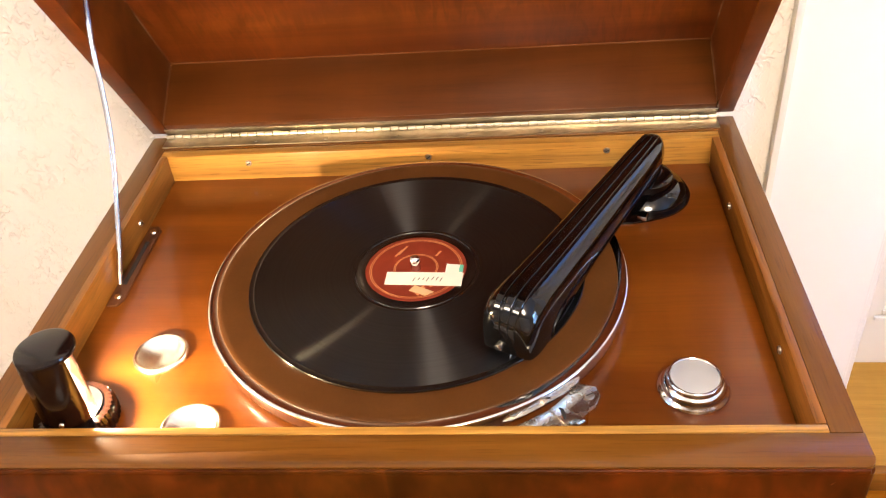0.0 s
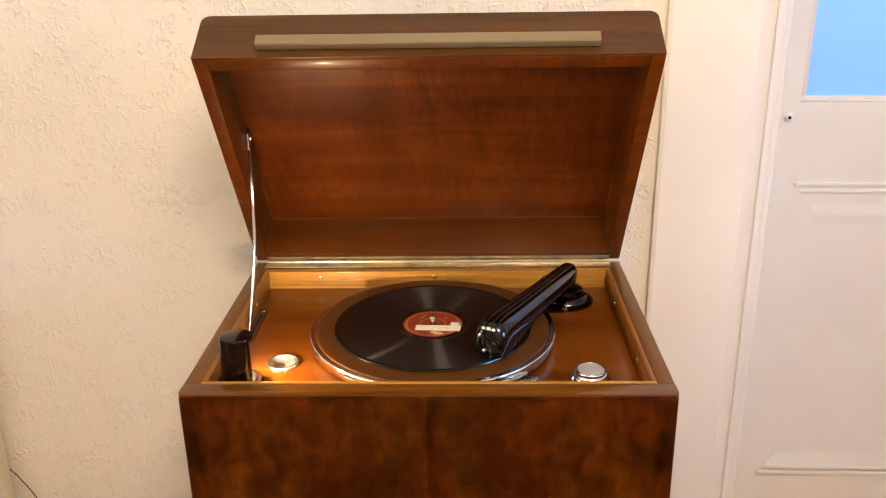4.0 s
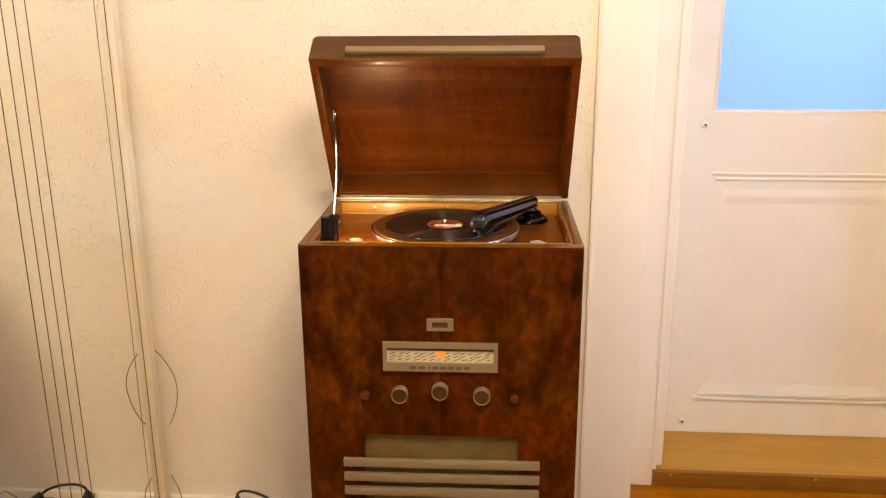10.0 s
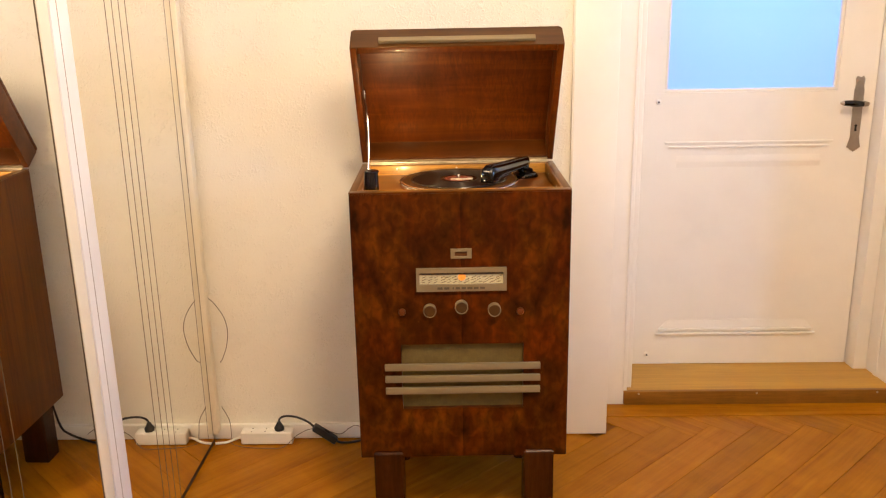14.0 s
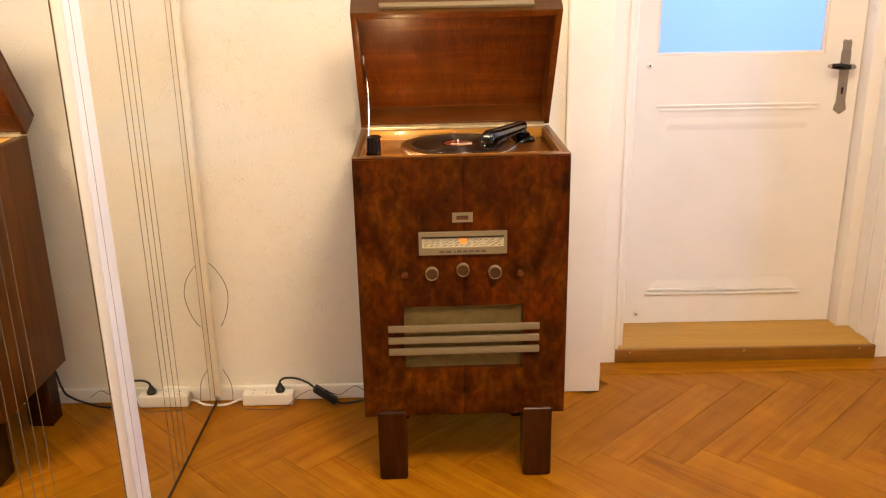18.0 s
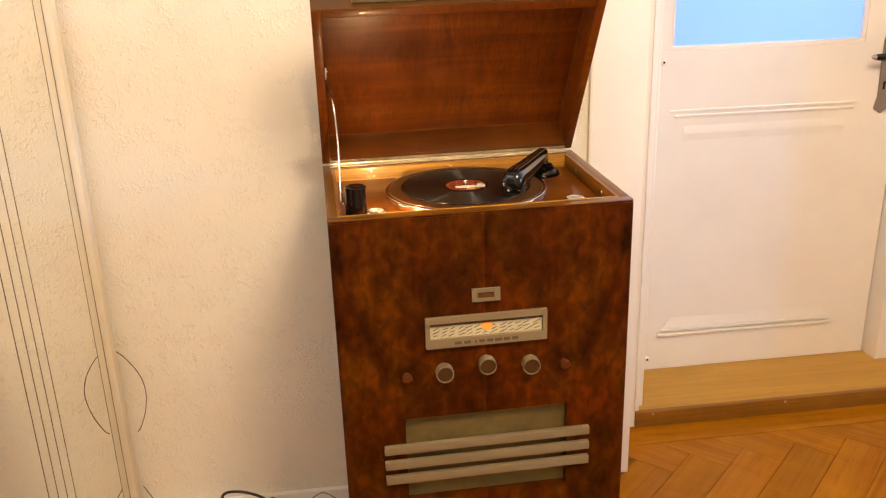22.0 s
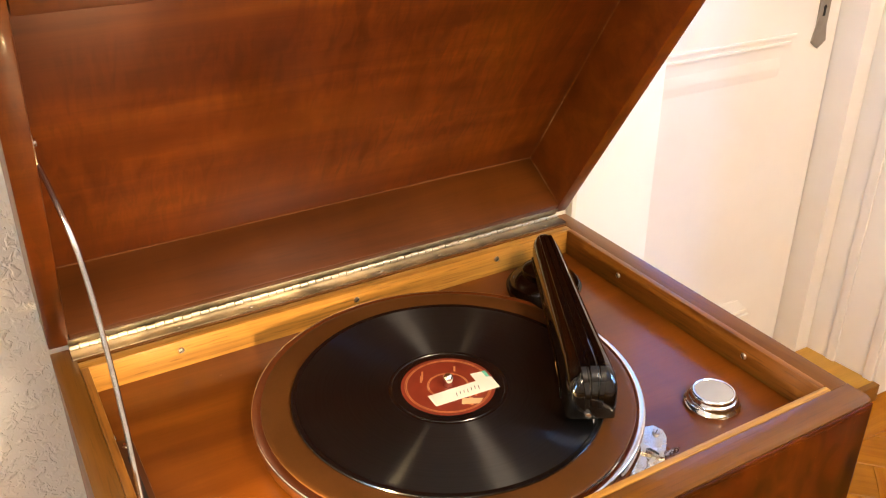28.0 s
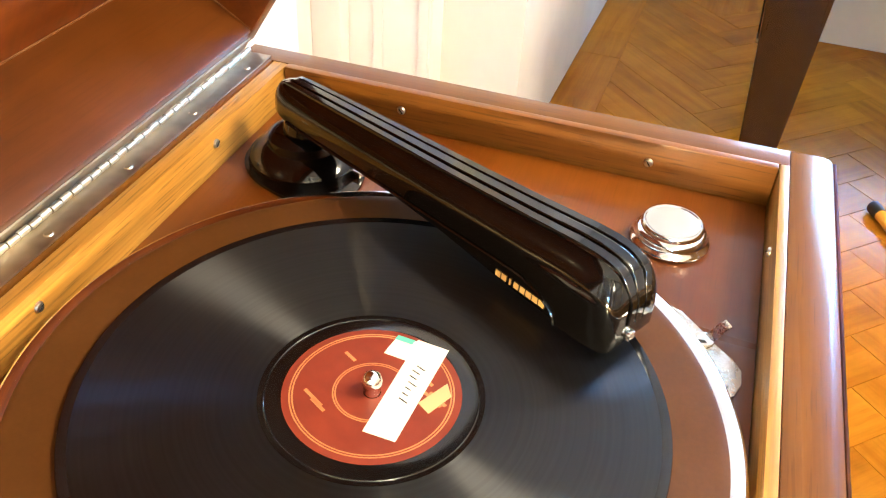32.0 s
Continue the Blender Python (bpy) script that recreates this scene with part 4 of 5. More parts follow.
# deck lamp: fluted base and hooded shade, open towards the turntable
def deck_lamp():
    cx, cy = -0.2195, 0.061
    base = lathe([(0, 0.0), (0.0258, 0.0), (0.027, 0.002), (0.0265, 0.011), (0.025, 0.014), (0.0225, 0.0145), (0, 0.0145)], 240, wave=lambda a, i: 1 + (0.024 * math.cos(40 * a) if 0 < i < 5 else 0))
    lp = part("deck_lamp", base, BROWN_BAKELITE, RG, "fluted brown bakelite lamp with hood", pose(cx, cy, DECK + 0.0002))
    bm = bmesh.new()
    a0, a1, n = radians(84), radians(331), 44
    prof = [(0.0208, 0.0148), (0.0198, 0.042), (0.019, 0.067)]
    vo, vi = [], []
    for k in range(n + 1):
        a = a0 + (a1 - a0) * k / n
        vo.append([bm.verts.new((r * math.cos(a), r * math.sin(a), z)) for r, z in prof])
        vi.append([bm.verts.new(((r - 0.0018) * math.cos(a), (r - 0.0018) * math.sin(a), z)) for r, z in prof])
    for k in range(n):
        for j in range(2):
            bm.faces.new((vo[k][j], vo[k + 1][j], vo[k + 1][j + 1], vo[k][j + 1]))
            bm.faces.new((vi[k][j], vi[k][j + 1], vi[k + 1][j + 1], vi[k + 1][j]))
        bm.faces.new((vo[k][0], vi[k][0], vi[k + 1][0], vo[k + 1][0]))
        bm.faces.new((vo[k][2], vo[k + 1][2], vi[k + 1][2], vi[k][2]))
    for k in (0, n):
        for j in range(2):
            bm.faces.new((vo[k][j], vo[k][j + 1], vi[k][j + 1], vi[k][j]))
    part("hood", bm, BROWN_BAKELITE, lp, "dark brown bakelite hood")
    part("hood_cap", lathe([(0, 0.0668), (0.0188, 0.0668), (0.0191, 0.0685), (0.0184, 0.07), (0.0162, 0.0712), (0, 0.0716)], 48), BROWN_BAKELITE, lp)
    part("reflector", lathe([(0, 0.0149), (0.0195, 0.0149), (0.0195, 0.0158), (0, 0.0158)], 32), CHROME, lp, "polished reflector plate")
    part("bulb", lathe([(0, 0.016), (0.004, 0.017), (0.0065, 0.024), (0.0075, 0.031), (0.0062, 0.038), (0.003, 0.042), (0, 0.043)], 20, None, (-0.004, 0, 0)), BULB, lp, "small lit bulb").visible_shadow = False
    part("hood_screw", turned(lathe([(0, 0), (0.002, 0), (0.0016, 0.001), (0, 0.0012)], 10), pose(0.004, -0.0217, 0.022, 90)), CHROME, lp)


deck_lamp()


def needle_cup(x, y):
    c = part("needle_cup", lathe([(0, -0.0062), (0.004, -0.0059), (0.008, -0.0048), (0.0115, -0.003), (0.0145, -0.0006), (0.0166, 0.0018), (0.0174, 0.0028), (0.0183, 0.0031), (0.0192, 0.0027), (0.0203, 0.0014), (0.0205, 0.0), (0.019, -0.0002), (0.0152, -0.0035), (0.009, -0.007), (0, -0.0078)], 56), CUP_CHROME, RG, "polished chrome needle cup", pose(x, y, DECK + 0.0003))
    return c


for x, y in CUPS:
    needle_cup(x, y)

# covered cup with a worn white lid
kc = part("covered_cup", lathe([(0, 0), (0.0245, 0), (0.0257, 0.001), (0.0258, 0.002), (0.0248, 0.0034), (0.0236, 0.0044), (0.0228, 0.0058), (0.0226, 0.0072), (0.0212, 0.0092), (0.0199, 0.0098), (0.0201, 0.011), (0.0197, 0.0125), (0.0187, 0.0134), (0.0178, 0.0134), (0.0172, 0.0128), (0, 0.0128)], 56), CHROME, RG, "chrome covered needle cup", pose(0.19, 0.0865, DECK + 0.0003) @ Matrix.Diagonal((0.9, 0.9, 0.95, 1.0)))
part("cup_lid", lathe([(0, 0.0129), (0.0171, 0.0129), (0.0168, 0.0132), (0, 0.0134)], 48), IVORY, kc, "worn white cup lid")

# brake beside the turntable: a nickel plate along the rim with its short lever
NICKEL = metal("dull_nickel", (0.66, 0.6, 0.5), 0.24, 0.8)
bk = part("brake_plate", prism([(0.127, 0.088), (0.1295, 0.08), (0.1265, 0.072), (0.118, 0.0635), (0.108, 0.0545), (0.1, 0.0445), (0.093, 0.04), (0.084, 0.0395), (0.075, 0.0425), (0.0695, 0.0475), (0.073, 0.054), (0.084, 0.06), (0.097, 0.068), (0.107, 0.079), (0.114, 0.092)], DECK + 0.0006, DECK + 0.0022, 0.0004), NICKEL, RG, "stamped nickel turntable brake")
LEVER = pose(0.105, 0.063, DECK + 0.0023, 0, 0, -51)
part("brake_lever", turned(prism([(-0.009, -0.0045), (0.006, -0.005), (0.0085, -0.0035), (0.0085, 0.0035), (0.006, 0.005), (-0.009, 0.0045)], 0, 0.0016, 0.0004), LEVER), NICKEL, bk, "short brake lever")
part("lever_slot", turned(prism([(-0.006, 0.001), (0.004, -0.0032), (0.004, -0.0012), (-0.003, 0.0026)], 0.0016, 0.00175), LEVER), DARK, bk)
bm = bmesh.new()
tab = [(0.0075, 0.0008), (0.0105, 0.002), (0.0125, 0.0042), (0.0145, 0.0062), (0.0175, 0.0072)]
rows = [[bm.verts.new((x, y, z + h)) for y, h in ((-0.0028, 0), (0.0028, 0), (0.0028, 0.001), (-0.0028, 0.001))] for x, z in tab]
for a, b in zip(rows, rows[1:]):
    for k in range(4):
        bm.faces.new((a[k], a[(k + 1) % 4], b[(k + 1) % 4], b[k]))
bm.faces.new(rows[0][::-1])
bm.faces.new(rows[-1])
part("finger_grip", turned(bm, LEVER), NICKEL, bk, "bent up lever tab")
for x, y in ((0.0805, 0.0485), (0.1225, 0.0795)):
    sc = part("brake_screw", lathe([(0, 0), (0.0033, 0), (0.0027, 0.0014), (0, 0.0016)], 14, None, (x, y, DECK + 0.0022)), SCREW_STEEL, bk)
    part("slot", turned(box((-0.0024, -0.0003, 0.0012), (0.0024, 0.0003, 0.0018)), pose(x, y, DECK + 0.0022, 0, 0, 30)), DARK, sc)
for k in range(3):
    part("stamped_mark", turned(box((-0.0022, -0.0003, 0), (0.0022, 0.0003, 0.0001)), pose(0.089 + 0.0035 * k, 0.0535 + 0.003 * k, DECK + 0.0023, 0, 0, 20 + 30 * k)), TAUPE_DARK, bk)


# ---- tone arm ----
def tone_arm():
    """Origin at the pivot on the deck; local x runs along the arm to its head."""
    yaw = math.degrees(math.atan2(-0.228, -0.121))
    ta = part("tone_arm_base", prism([(0.036 * math.cos(a), 0.036 * math.sin(a)) for a in [2 * math.pi * k / 40 for k in range(40)]], 0, 0.006, 0.003), BLACK, RG, "black bakelite tone arm pedestal", pose(0.1855, 0.315, DECK + 0.0002, 0, 0, yaw))
    part("base_plate", prism([(0.0385 * math.cos(a) + (0.016 * max(0.0, math.cos(a + 0.35)) ** 3), 0.0385 * math.sin(a) - (0.006 * max(0.0, math.cos(a + 0.35)) ** 3)) for a in [2 * math.pi * k / 48 for k in range(48)]], 0.0, 0.0018), BROWN_BAKELITE, ta)
    part("pedestal", lathe([(0.035, 0.006), (0.0315, 0.011), (0.026, 0.0135), (0.0235, 0.0145), (0.023, 0.02), (0.0195, 0.0225), (0.0135, 0.0235), (0.0120, 0.031), (0, 0.032)], 48), BLACK, ta)
    part("arm_lock", turned(box((0.018, 0.004, 0.002), (0.042, 0.012, 0.006), 0.001), pose(0, 0, 0, 0, 0, 8)), CHROME, ta, "small chrome arm clip")
    # x, half width, top, bottom
    secs = []
    for x, w, zt, zb in ((-0.0215, 0.002, 0.0435, 0.037), (-0.020, 0.0075, 0.048, 0.0335), (-0.0165, 0.011, 0.0515, 0.032), (-0.010, 0.0138, 0.0535, 0.0325), (0.0, 0.0155, 0.0545, 0.0322), (0.03, 0.017, 0.0565, 0.0325), (0.08, 0.0185, 0.0595, 0.033), (0.14, 0.0205, 0.063, 0.0315), (0.19, 0.022, 0.0665, 0.0272), (0.2, 0.0224, 0.0674, 0.0268), (0.208, 0.0226, 0.068, 0.0265), (0.214, 0.0228, 0.0686, 0.0263), (0.218, 0.0229, 0.0688, 0.0262), (0.22, 0.023, 0.0689, 0.0261), (0.228, 0.0232, 0.069, 0.026), (0.236, 0.0231, 0.0683, 0.026), (0.2415, 0.0225, 0.0664, 0.0261), (0.2455, 0.0214, 0.063, 0.0263), (0.248, 0.0198, 0.0585, 0.0267), (0.2493, 0.0178, 0.0545, 0.0275), (0.2498, 0.0155, 0.051, 0.0285)):
        secs.append((x, w * 0.86, zt - 0.001, zb))

    def seam(x, zb):
        """Lower edge of the shell: level along the arm, down to the bottom at the head."""
        if x < 0.0:
            return zb
        if x < 0.19:
            return 0.0322 + 0.0078 * x / 0.19
        return zb + (0.04 - zb) * math.sqrt(max(0.0, 1 - ((x - 0.19) / 0.03) ** 2)) if x < 0.22 else zb

    bm = bmesh.new()
    rings = []
    for x, w, zt, zb in secs:
        zs = seam(x, zb)
        rr, rz = w * 0.8, min(0.7 * (zt - zb), 0.017)
        ring = [(x, -w * 0.99, zs)]
        ring += [(x, -w + rr + rr * math.cos(a), zt - rz + rz * math.sin(a)) for a in [math.pi - (math.pi / 2) * k / 8 for k in range(9)]]
        ring += [(x, w - rr + rr * math.cos(a), zt - rz + rz * math.sin(a)) for a in [math.pi / 2 - (math.pi / 2) * k / 8 for k in range(9)]]
        ring += [(x, w * 0.99, zs)]
        rings.append([bm.verts.new(c) for c in ring])
    for a, b in zip(rings, rings[1:]):
        for k in range(len(a)):
            bm.faces.new((a[k], a[(k + 1) % len(a)], b[(k + 1) % len(a)], b[k]))
    bm.faces.new(rings[0][::-1])
    bm.faces.new(rings[-1])
    part("arm", bm, BLACK, ta, "glossy black bakelite pickup arm")
    # skirt under the shell, set in a little
    bm = bmesh.new()
    rings = []
    for x, w, zt, zb in secs[5:15]:
        q = w - 0.0011
        rings.append([bm.verts.new(c) for c in ((x, -q + 0.001, zb), (x, -q, zb + 0.002), (x, -q, 0.045), (x, q, 0.045), (x, q, zb + 0.002), (x, q - 0.001, zb))])
    for a, b in zip(rings, rings[1:]):
        for k in range(6):
            bm.faces.new((a[k], a[(k + 1) % 6], b[(k + 1) % 6], b[k]))
    bm.faces.new(rings[0][::-1])
    bm.faces.new(rings[-1])
    part("arm_skirt", bm, BLACK, ta, "inset black skirt below the arm shell")

    def top_at(x, f):
        for (x0, w0, t0, b0), (x1, w1, t1, b1) in zip(secs, secs[1:]):
            if x0 <= x <= x1 and x1 > x0:
                u = (x - x0) / (x1 - x0)
                w, t, b = w0 + u * (w1 - w0), t0 + u * (t1 - t0), b0 + u * (b1 - b0)
                r, rz = w * 0.8, min(0.7 * (t - b), 0.017)
                d = max(0.0, abs(f) * w - (w - r)) / r
                return Vector((x, f * w, t - rz + rz * math.sqrt(max(0.0, 1 - d * d))))
        return None

    # three raised flat bands along the top and down the rounded front
    for f, hw in ((-0.37, 0.13), (0.0, 0.17), (0.37, 0.13)):
        mid = [p for p in (top_at(x, f) for x in np.linspace(-0.012, 0.2496, 70)) if p]
        n_top = len(mid)
        mid += [Vector((0.2499, f * 0.0138, z)) for z in (0.047, 0.044, 0.041, 0.0385, 0.037)]
        bm = bmesh.new()
        rows = []
        for k, q in enumerate(mid):
            d = (mid[min(k + 1, len(mid) - 1)] - mid[max(k - 1, 0)]).normalized()
            up = Vector((-d.z, 0, d.x)).normalized()
            half = hw * np.interp(q.x, [c[0] for c in secs], [c[1] for c in secs])
            if k >= n_top - 1:
                half = max(half, hw * 0.0165) * (1.0 if k < len(mid) - 2 else 0.75 if k == len(mid) - 2 else 0.4)
            lift = 0.0012 if 0 < k < len(mid) - 1 else 0.0
            side = Vector((0, 1, 0))
            rows.append([bm.verts.new(q + side * u * half + up * h) for u, h in ((-1, -0.0016), (-1, lift * 0.3), (-0.93, lift * 0.75), (-0.8, lift), (-0.5, lift), (0.5, lift), (0.8, lift), (0.93, lift * 0.75), (1, lift * 0.3), (1, -0.0016))])
        for a, b in zip(rows, rows[1:]):
            for k in range(9):
                bm.faces.new((a[k], a[k + 1], b[k + 1], b[k]))
        part("rib", bm, BLACK, ta)
    # bead along the lower edge of the shell
    for s in (-1, 1):
        pts = [(x, s * (w + 0.0001), seam(x, zb)) for x, w, zt, zb in secs[4:14]]
        part("edge_bead", tube(smooth_path(pts, 3), 0.0009, 6), BLACK, ta)
    part("needle_screw", turned(lathe([(0, 0), (0.0026, 0), (0.0028, 0.0014), (0.0024, 0.003), (0, 0.004)], 16), pose(0.2494, -0.004, 0.0325, 0, 90)), CHROME, ta)
    part("needle", tube([(0.242, 0.002, 0.027), (0.245, 0.002, 0.0245), (0.2475, 0.002, 0.0218)], lambda t: 0.0009 - 0.0006 * t, 8), STEEL, ta)
    for k, w in enumerate((0.0032, 0.003, 0.001, 0.003, 0.003, 0.0034, 0.0033, 0.0034)):
        x = 0.194 + k * 0.0041
        part("maker_print", turned(box((-w / 2, -0.0003, -0.0018), (w / 2, 0, 0.0018)), pose(x - 0.012, -0.0179 - 0.03 * (x - 0.202), 0.0318, 0, 2, -1.7)), GOLD_INK, ta)
    return ta


tone_arm()

# ---- record on the turntable ----
rec = thing("record", "black shellac record with a red label", "record", RGM @ pose(PX, PY, PZ + 0.0016))
part("disc", lathe([(0.0485, 0.0021), (0.05, 0.0022), (0.1225, 0.0022)], 192), SHELLAC, rec)
part("edge", lathe([(0.1225, 0.0022), (0.1245, 0.0026), (0.1265, 0.0024), (0.127, 0.0014), (0.1265, 0.0003), (0.12, 0), (0.004, 0), (0.004, 0.002)], 192), SHELLAC_SMOOTH, rec)
part("run_out", lathe([(0.0385, 0.0023), (0.041, 0.0018), (0.0455, 0.0019), (0.0459, 0.0023), (0.0463, 0.0019), (0.0485, 0.0021)], 128), SHELLAC_SMOOTH, rec)
lab = part("label", lathe([(0.0038, 0.0023), (0.0385, 0.0023)], 96), LABEL, rec, "red paper record label")
for r in (0.0348, 0.0336, 0.0165, 0.0155):
    part("label_ring", lathe([(r, 0.00245), (r + 0.0006, 0.00245)], 72), LABEL_GOLD, lab)
for x, y, w in ((-0.012, 0.022, 0.012), (-0.015, 0.0185, 0.009), (0.006, -0.024, 0.014), (0.006, -0.0275, 0.01), (0.016, 0.017, 0.007), (0.0145, -0.0195, 0.008)):
    part("label_print", turned(box((-w / 2, -0.0008, 0), (w / 2, 0.0008, 0.0001)), pose(x, y, 0.00245, 0, 0, 60)), LABEL_GOLD, lab)
part("sticker", prism([(-0.0215, -0.0045), (-0.022, -0.019), (0.0352, -0.0228), (0.0366, -0.0075)][::-1], 0.0026, 0.0028), PAPER, rec, "handwritten paper strip stuck on the label")
part("sticker_tab", prism([(0.0235, 0.004), (0.0365, 0.002), (0.0355, -0.008), (0.0225, -0.007)][::-1], 0.0024, 0.0026), PAPER, rec)
part("stamp", prism([(0.0335, 0.0025), (0.0365, 0.002), (0.0358, -0.0065), (0.0328, -0.006)][::-1], 0.0026, 0.0027), GREEN_INK, rec)
part("old_tape", prism([(0.001, -0.0205), (0.016, -0.0285), (0.0095, -0.0325), (-0.003, -0.0265)][::-1], 0.0024, 0.0026), PAPER_OLD, rec)
for k in range(7):
    x = 0.0 + k * 0.0034
    part("scribble", turned(box((-0.0003, -0.0016 - 0.0014 * (k % 3 == 0), 0), (0.0003, 0.0016 + 0.001 * (k in (4, 5)), 0.0001)), pose(x, -0.0135 - 0.0008 * k / 7, 0.0028, 0, 0, -22)), INK, rec)

# ---- socket strip, cords and wires on the floor by the wall ----
sk = thing("socket_strip", "white plastic three-way socket strip on the floor", "socket strip", pose(-0.634, 0.4425, 0))
part("housing", box((-0.083, -0.0205, 0.001), (0.083, 0.0205, 0.042), 0.006, 3), PLASTIC_WHITE, sk)
for x in (-0.048, -0.005, 0.04):
    s = part("socket", lathe([(0.0185, 0), (0.0185, 0.0012), (0.0165, 0.0014), (0.016, 0.0004), (0, 0.0003)], 28, None, (x, 0.0, 0.0421)), PLASTIC_WHITE, sk)
    for d in (-0.0095, 0.0095):
        part("pin_hole", lathe([(0, 0), (0.0024, 0), (0, 0.0002)], 10, None, (x, d, 0.0426)), DARK, s)

cord = thing("power_cord", "black power cord with plug and inline switch", "power cord", pose(-0.594, 0.4425, 0.0436))
part("plug", lathe([(0, 0), (0.015, 0.0), (0.016, 0.008), (0.0125, 0.014), (0.008, 0.022), (0.0055, 0.028), (0, 0.029)], 20), CABLE_BLACK, cord)
part("cable", tube(smooth_path([(0, 0, 0.025), (0.004, -0.004, 0.04), (0.022, -0.012, 0.053), (0.058, -0.024, 0.057), (0.095, -0.03, 0.045), (0.118, -0.032, 0.027)], 6), 0.0036, 8), CABLE_BLACK, cord)
part("inline_switch", turned(box((-0.044, -0.0145, -0.011), (0.044, 0.0145, 0.011), 0.007, 3), pose(0.152, -0.03, 0.0, 0, 38, 6)), CABLE_BLACK, cord, "black inline switch")
part("rocker", turned(box((-0.01, -0.006, 0.011), (0.01, 0.006, 0.013), 0.001), pose(0.152, -0.03, 0.0, 0, 38, 6)), DARK, cord)
part("cable", tube(smooth_path([(0.182, -0.026, -0.026), (0.205, -0.022, -0.036), (0.245, -0.01, -0.0385), (0.295, 0.0, -0.03), (0.335, 0.0, -0.012), (0.36, -0.005, 0.02), (0.375, -0.02, 0.13), (0.375, -0.055, 0.16)], 6), 0.0036, 8), CABLE_BLACK, cord)

solid("thin_wire", tube(smooth_path([(-0.79, 0.462, 0.486), (-0.772, 0.456, 0.472), (-0.746, 0.454, 0.43), (-0.736, 0.453, 0.384), (-0.744, 0.455, 0.33), (-0.762, 0.459, 0.284), (-0.772, 0.464, 0.27)], 7), 0.0011, 6), CABLE_BROWN, "thin brown wire looping out from the cream profile", "wire")
solid("thin_wire", tube(smooth_path([(-0.78, 0.46, 0.118), (-0.757, 0.452, 0.075), (-0.752, 0.446, 0.03), (-0.748, 0.43, 0.0015), (-0.7, 0.405, 0.0015), (-0.63, 0.398, 0.0015), (-0.578, 0.404, 0.0015), (-0.535, 0.43, 0.03), (-0.49, 0.445, 0.044), (-0.44, 0.452, 0.032), (-0.4, 0.455, 0.02), (-0.37, 0.452, 0.042), (-0.345, 0.455, 0.05), (-0.31, 0.455, 0.025)], 7), 0.0011, 6), CABLE_BROWN, "thin brown wire trailing along the floor by the wall", "wire")
solid("white_cable", tube(smooth_path([(-0.715, 0.446, 0.014), (-0.735, 0.445, 0.012), (-0.765, 0.432, 0.005), (-0.8, 0.424, 0.005)], 6), 0.004, 8), CABLE_WHITE, "white cable leading to the socket strip", "cable")


# ---- table with casters beyond the radiogram ----
def table():
    t = thing("table", "dark wooden table with tapered legs on casters", "table", pose(1.665, -0.052, 0))
    # Top lies out of sight; widened west and north to shade the floor.
    part("tabletop", box((-0.25, -1.05, 0.71), (1.0, 0.17, 0.75), 0.006, 3), TABLE_WOOD, t)
    for lo, hi in (((-0.02, -0.86, 0.6), (0.0, -0.08, 0.7095)), ((0.09, 0.0, 0.6), (0.8, 0.02, 0.7095))):
        part("apron", box(lo, hi, 0.002), TABLE_WOOD, t)
    for x, y in ((0.01, 0.0), (0.88, 0.0), (0.01, -0.93), (0.88, -0.93)):
        bm = bmesh.new()
        lo = [bm.verts.new((x + sx * 0.036, y + sy * 0.036, 0.085)) for sx, sy in ((-1, -1), (1, -1), (1, 1), (-1, 1))]
        hi = [bm.verts.new((x + sx * 0.074, y + 0.014 + sy * 0.074, 0.7095)) for sx, sy in ((-1, -1), (1, -1), (1, 1), (-1, 1))]
        bm.faces.new(lo[::-1])
        bm.faces.new(hi)
        for k in range(4):
            bm.faces.new((lo[k], lo[(k + 1) % 4], hi[(k + 1) % 4], hi[k]))
        bmesh.ops.bevel(bm, geom=[e for e in bm.edges if abs((e.verts[0].co - e.verts[1].co).z) > 0.3], offset=0.004, segments=2, affect="EDGES")
        leg = part("leg", bm, TABLE_WOOD, t)
        part("ferrule", box((x - 0.036, y - 0.036, 0.07), (x + 0.036, y + 0.036, 0.0845), 0.003), BRASS, leg, "brass ferrule")
        part("caster", turned(lathe([(0, -0.011), (0.022, -0.011), (0.026, -0.007), (0.026, 0.007), (0.022, 0.011), (0, 0.011)], 24), pose(x, y, 0.0262, 90, 0, 30)), STEEL, leg, "metal caster wheel")
        part("caster_fork", box((x - 0.008, y - 0.016, 0.03), (x + 0.008, y + 0.016, 0.07), 0.002), STEEL, leg)
    return t


table()
th2 = thing("torch", "small black and yellow plastic torch on the floor", "torch", pose(1.72, -0.385, 0.017, 0, 90, 25))
part("barrel", lathe([(0, -0.06), (0.013, -0.06), (0.014, -0.05), (0.014, 0.02), (0, 0.02)], 20), YELLOW, th2, "yellow barrel")
part("head", lathe([(0, 0.0205), (0.015, 0.0205), (0.0168, 0.03), (0.0168, 0.055), (0.015, 0.058), (0, 0.056)], 20), CABLE_BLACK, th2, "black head")

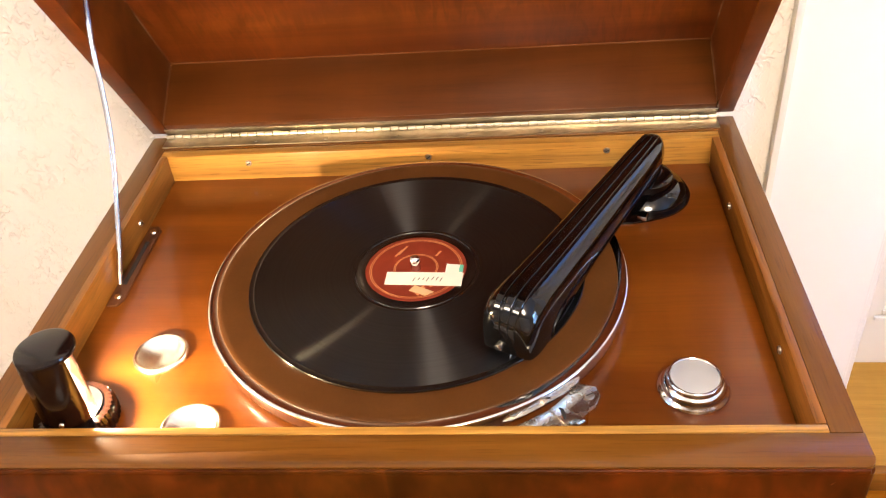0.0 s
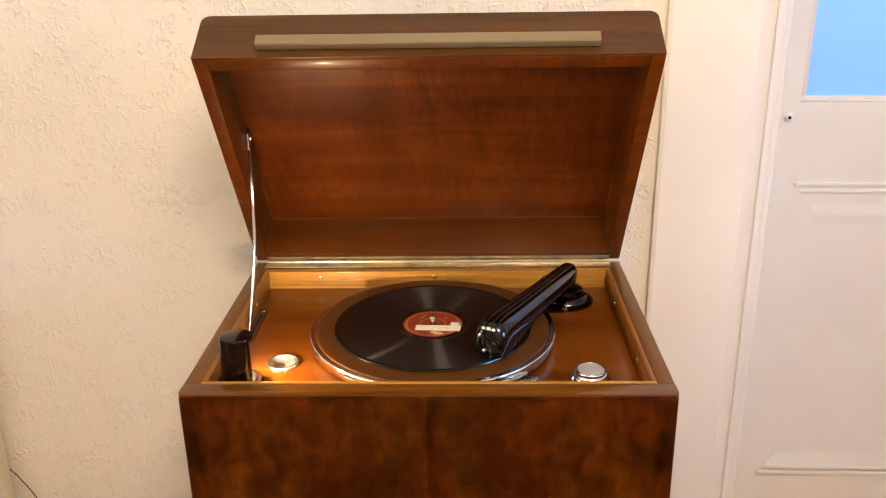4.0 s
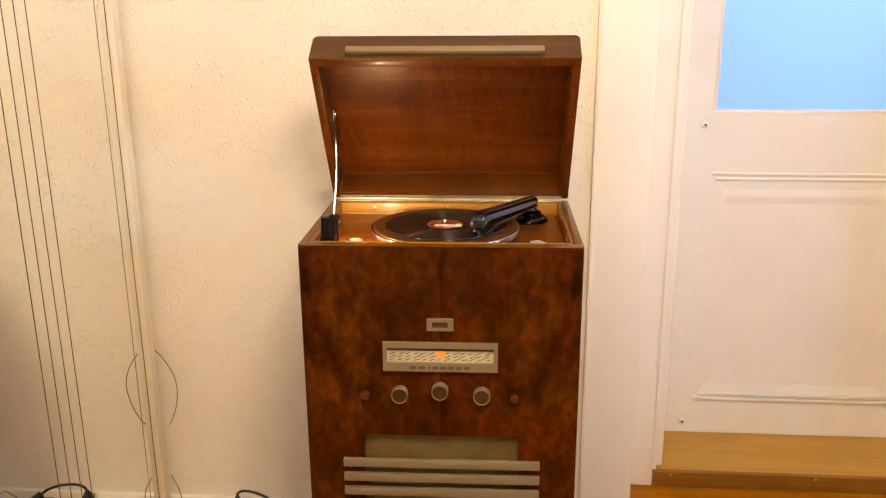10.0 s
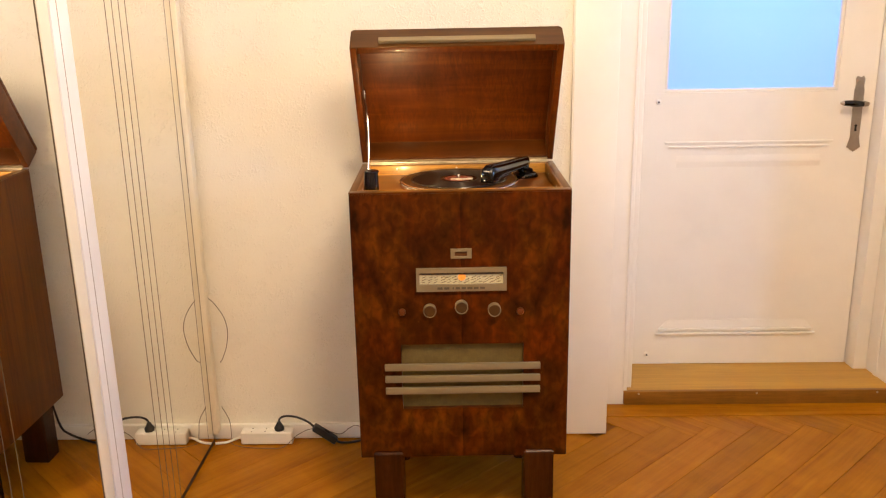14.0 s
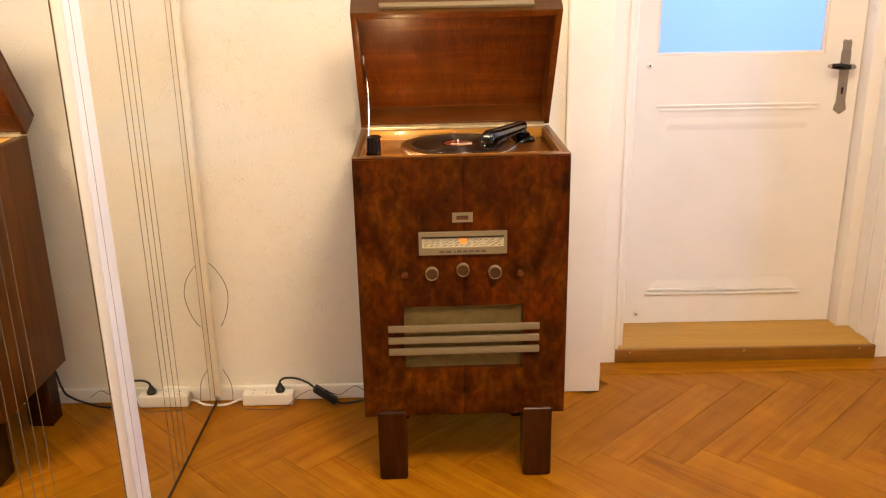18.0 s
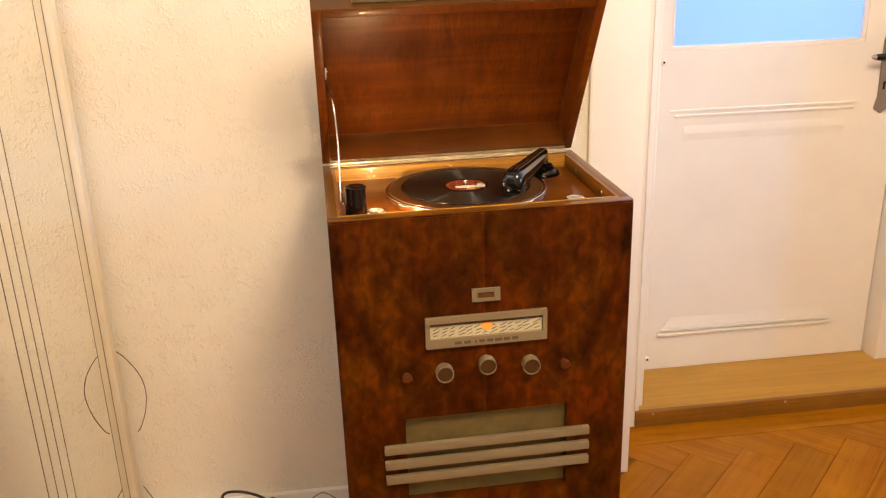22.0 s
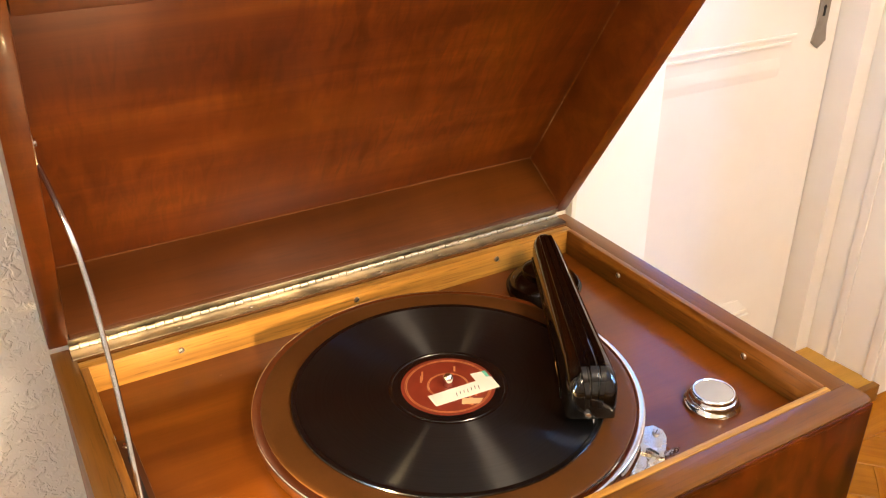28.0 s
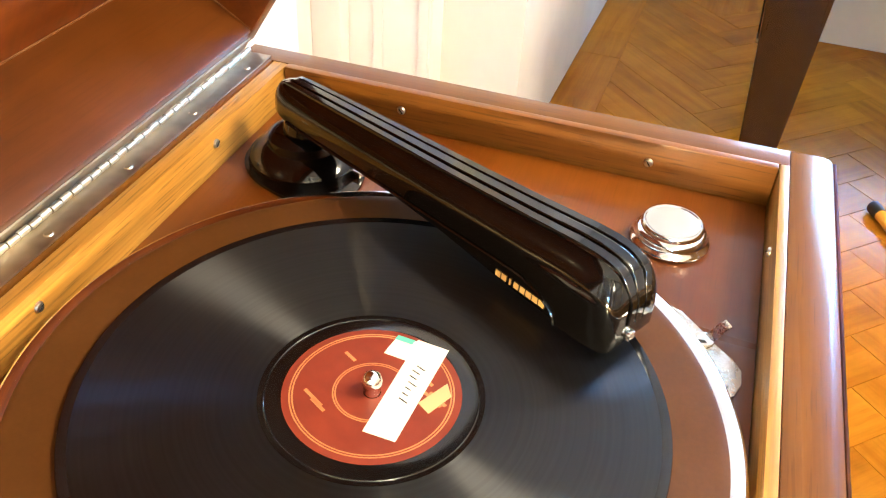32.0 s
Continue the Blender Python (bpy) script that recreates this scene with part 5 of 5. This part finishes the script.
# ---- window in the east wall ----
wn = thing("window_1", "white framed window with bluish daylight", "window", pose(3.2, -0.95, 1.35))
wn["kind"] = "structure"
for lo, hi in (((0, -0.7, -0.8), (0.05, -0.63, 0.8)), ((0, 0.63, -0.8), (0.05, 0.7, 0.8)), ((0, -0.629, -0.8), (0.05, 0.629, -0.73)), ((0, -0.629, 0.73), (0.05, 0.629, 0.8)), ((0, -0.03, -0.729), (0.05, 0.03, 0.729))):
    part("window_frame", box(lo, hi, 0.004), WHITE, wn)
for y0, y1 in ((-0.628, -0.031), (0.031, 0.628)):
    part("pane", box((0.02, y0, -0.729), (0.026, y1, 0.729)), GLASS, wn).visible_shadow = False

# ---- herringbone parquet ----
W, L = 0.109, 0.596
U0, V0 = 0.087, 0.139
floor = setting("floor", box((-1.3, -3.72, -0.06), (3.3, 1.08, -0.0045)), JOINT, "oak herringbone parquet floor", "floor")
bm = box((-L / 2 + 0.0004, -W / 2 + 0.0004, -0.0044), (L / 2 - 0.0004, W / 2 - 0.0004, 0.0), 0.0007, 1)
PLANK = finish("plank", bm, PARQUET)
R2 = math.sqrt(0.5)
FAR = []
for i in range(-14, 15):
    for k in range(-40, 60):
        ou, ov = U0 + k * W + i * (L - W), V0 + k * W - i * (L + W)
        for cu, cv, ang in ((ou + L / 2, ov + W / 2, -45), (ou + W / 2, ov + W + L / 2, 45)):
            x, y = (cu + cv) * R2, (cv - cu) * R2
            if not (-1.45 < x < 3.3 and -3.7 < y < 0.86):
                continue
            if x < -1.0 and y < -0.4 or y > 0.35 and not 0.3 < x < 1.6 and (x < -0.95 or y > 0.62):
                continue
            if x < -1.05 or x > 3.04 or y < -2.0:
                FAR.append((x, y, ang))
                continue
            ob = new("plank", PLANK)
            ob.matrix_basis = pose(x, y, 0.0003 * math.sin(7 * x + 11 * y) - 0.0003, 0, 0, ang)
            ob.parent = floor
# the boards far back and at the east wall, cut off at the walls
bm = bmesh.new()
for x, y, ang in FAR:
    one = turned(box((-L / 2 + 0.0004, -W / 2 + 0.0004, -0.0044), (L / 2 - 0.0004, W / 2 - 0.0004, 0.0)), pose(x, y, -0.0003, 0, 0, ang))
    tmp = bpy.data.meshes.new("cut_board")
    one.to_mesh(tmp)
    one.free()
    bm.from_mesh(tmp)
    bpy.data.meshes.remove(tmp)
for co, no in (((3.168, 0, 0), (1, 0, 0)), ((-1.178, 0, 0), (-1, 0, 0)), ((0, -3.598, 0), (0, -1, 0))):
    bmesh.ops.bisect_plane(bm, geom=bm.verts[:] + bm.edges[:] + bm.faces[:], plane_co=co, plane_no=no, clear_outer=True)
part("far_boards", bm, PARQUET, floor)["kind"] = "stuff"
# straight border boards along the walls
BORDER = finish("border_board", box((-0.6, -0.045, -0.0035), (0.6, 0.045, 0.0015), 0.0008, 1), PARQUET)
FRIEZE = finish("border_board", box((-0.4, -0.066, -0.0035), (0.4, 0.066, 0.0015), 0.0008, 1), PARQUET)
for x, y, rz in ((1.955, 0.44, 0), (1.0, 0.645, 0), (2.757, 0.44, 0)):
    ob = new("border_board", BORDER if x == 1.0 else FRIEZE)
    ob.matrix_basis = pose(x, y, 0.0008, 0, 0, rz)
    ob.parent = floor
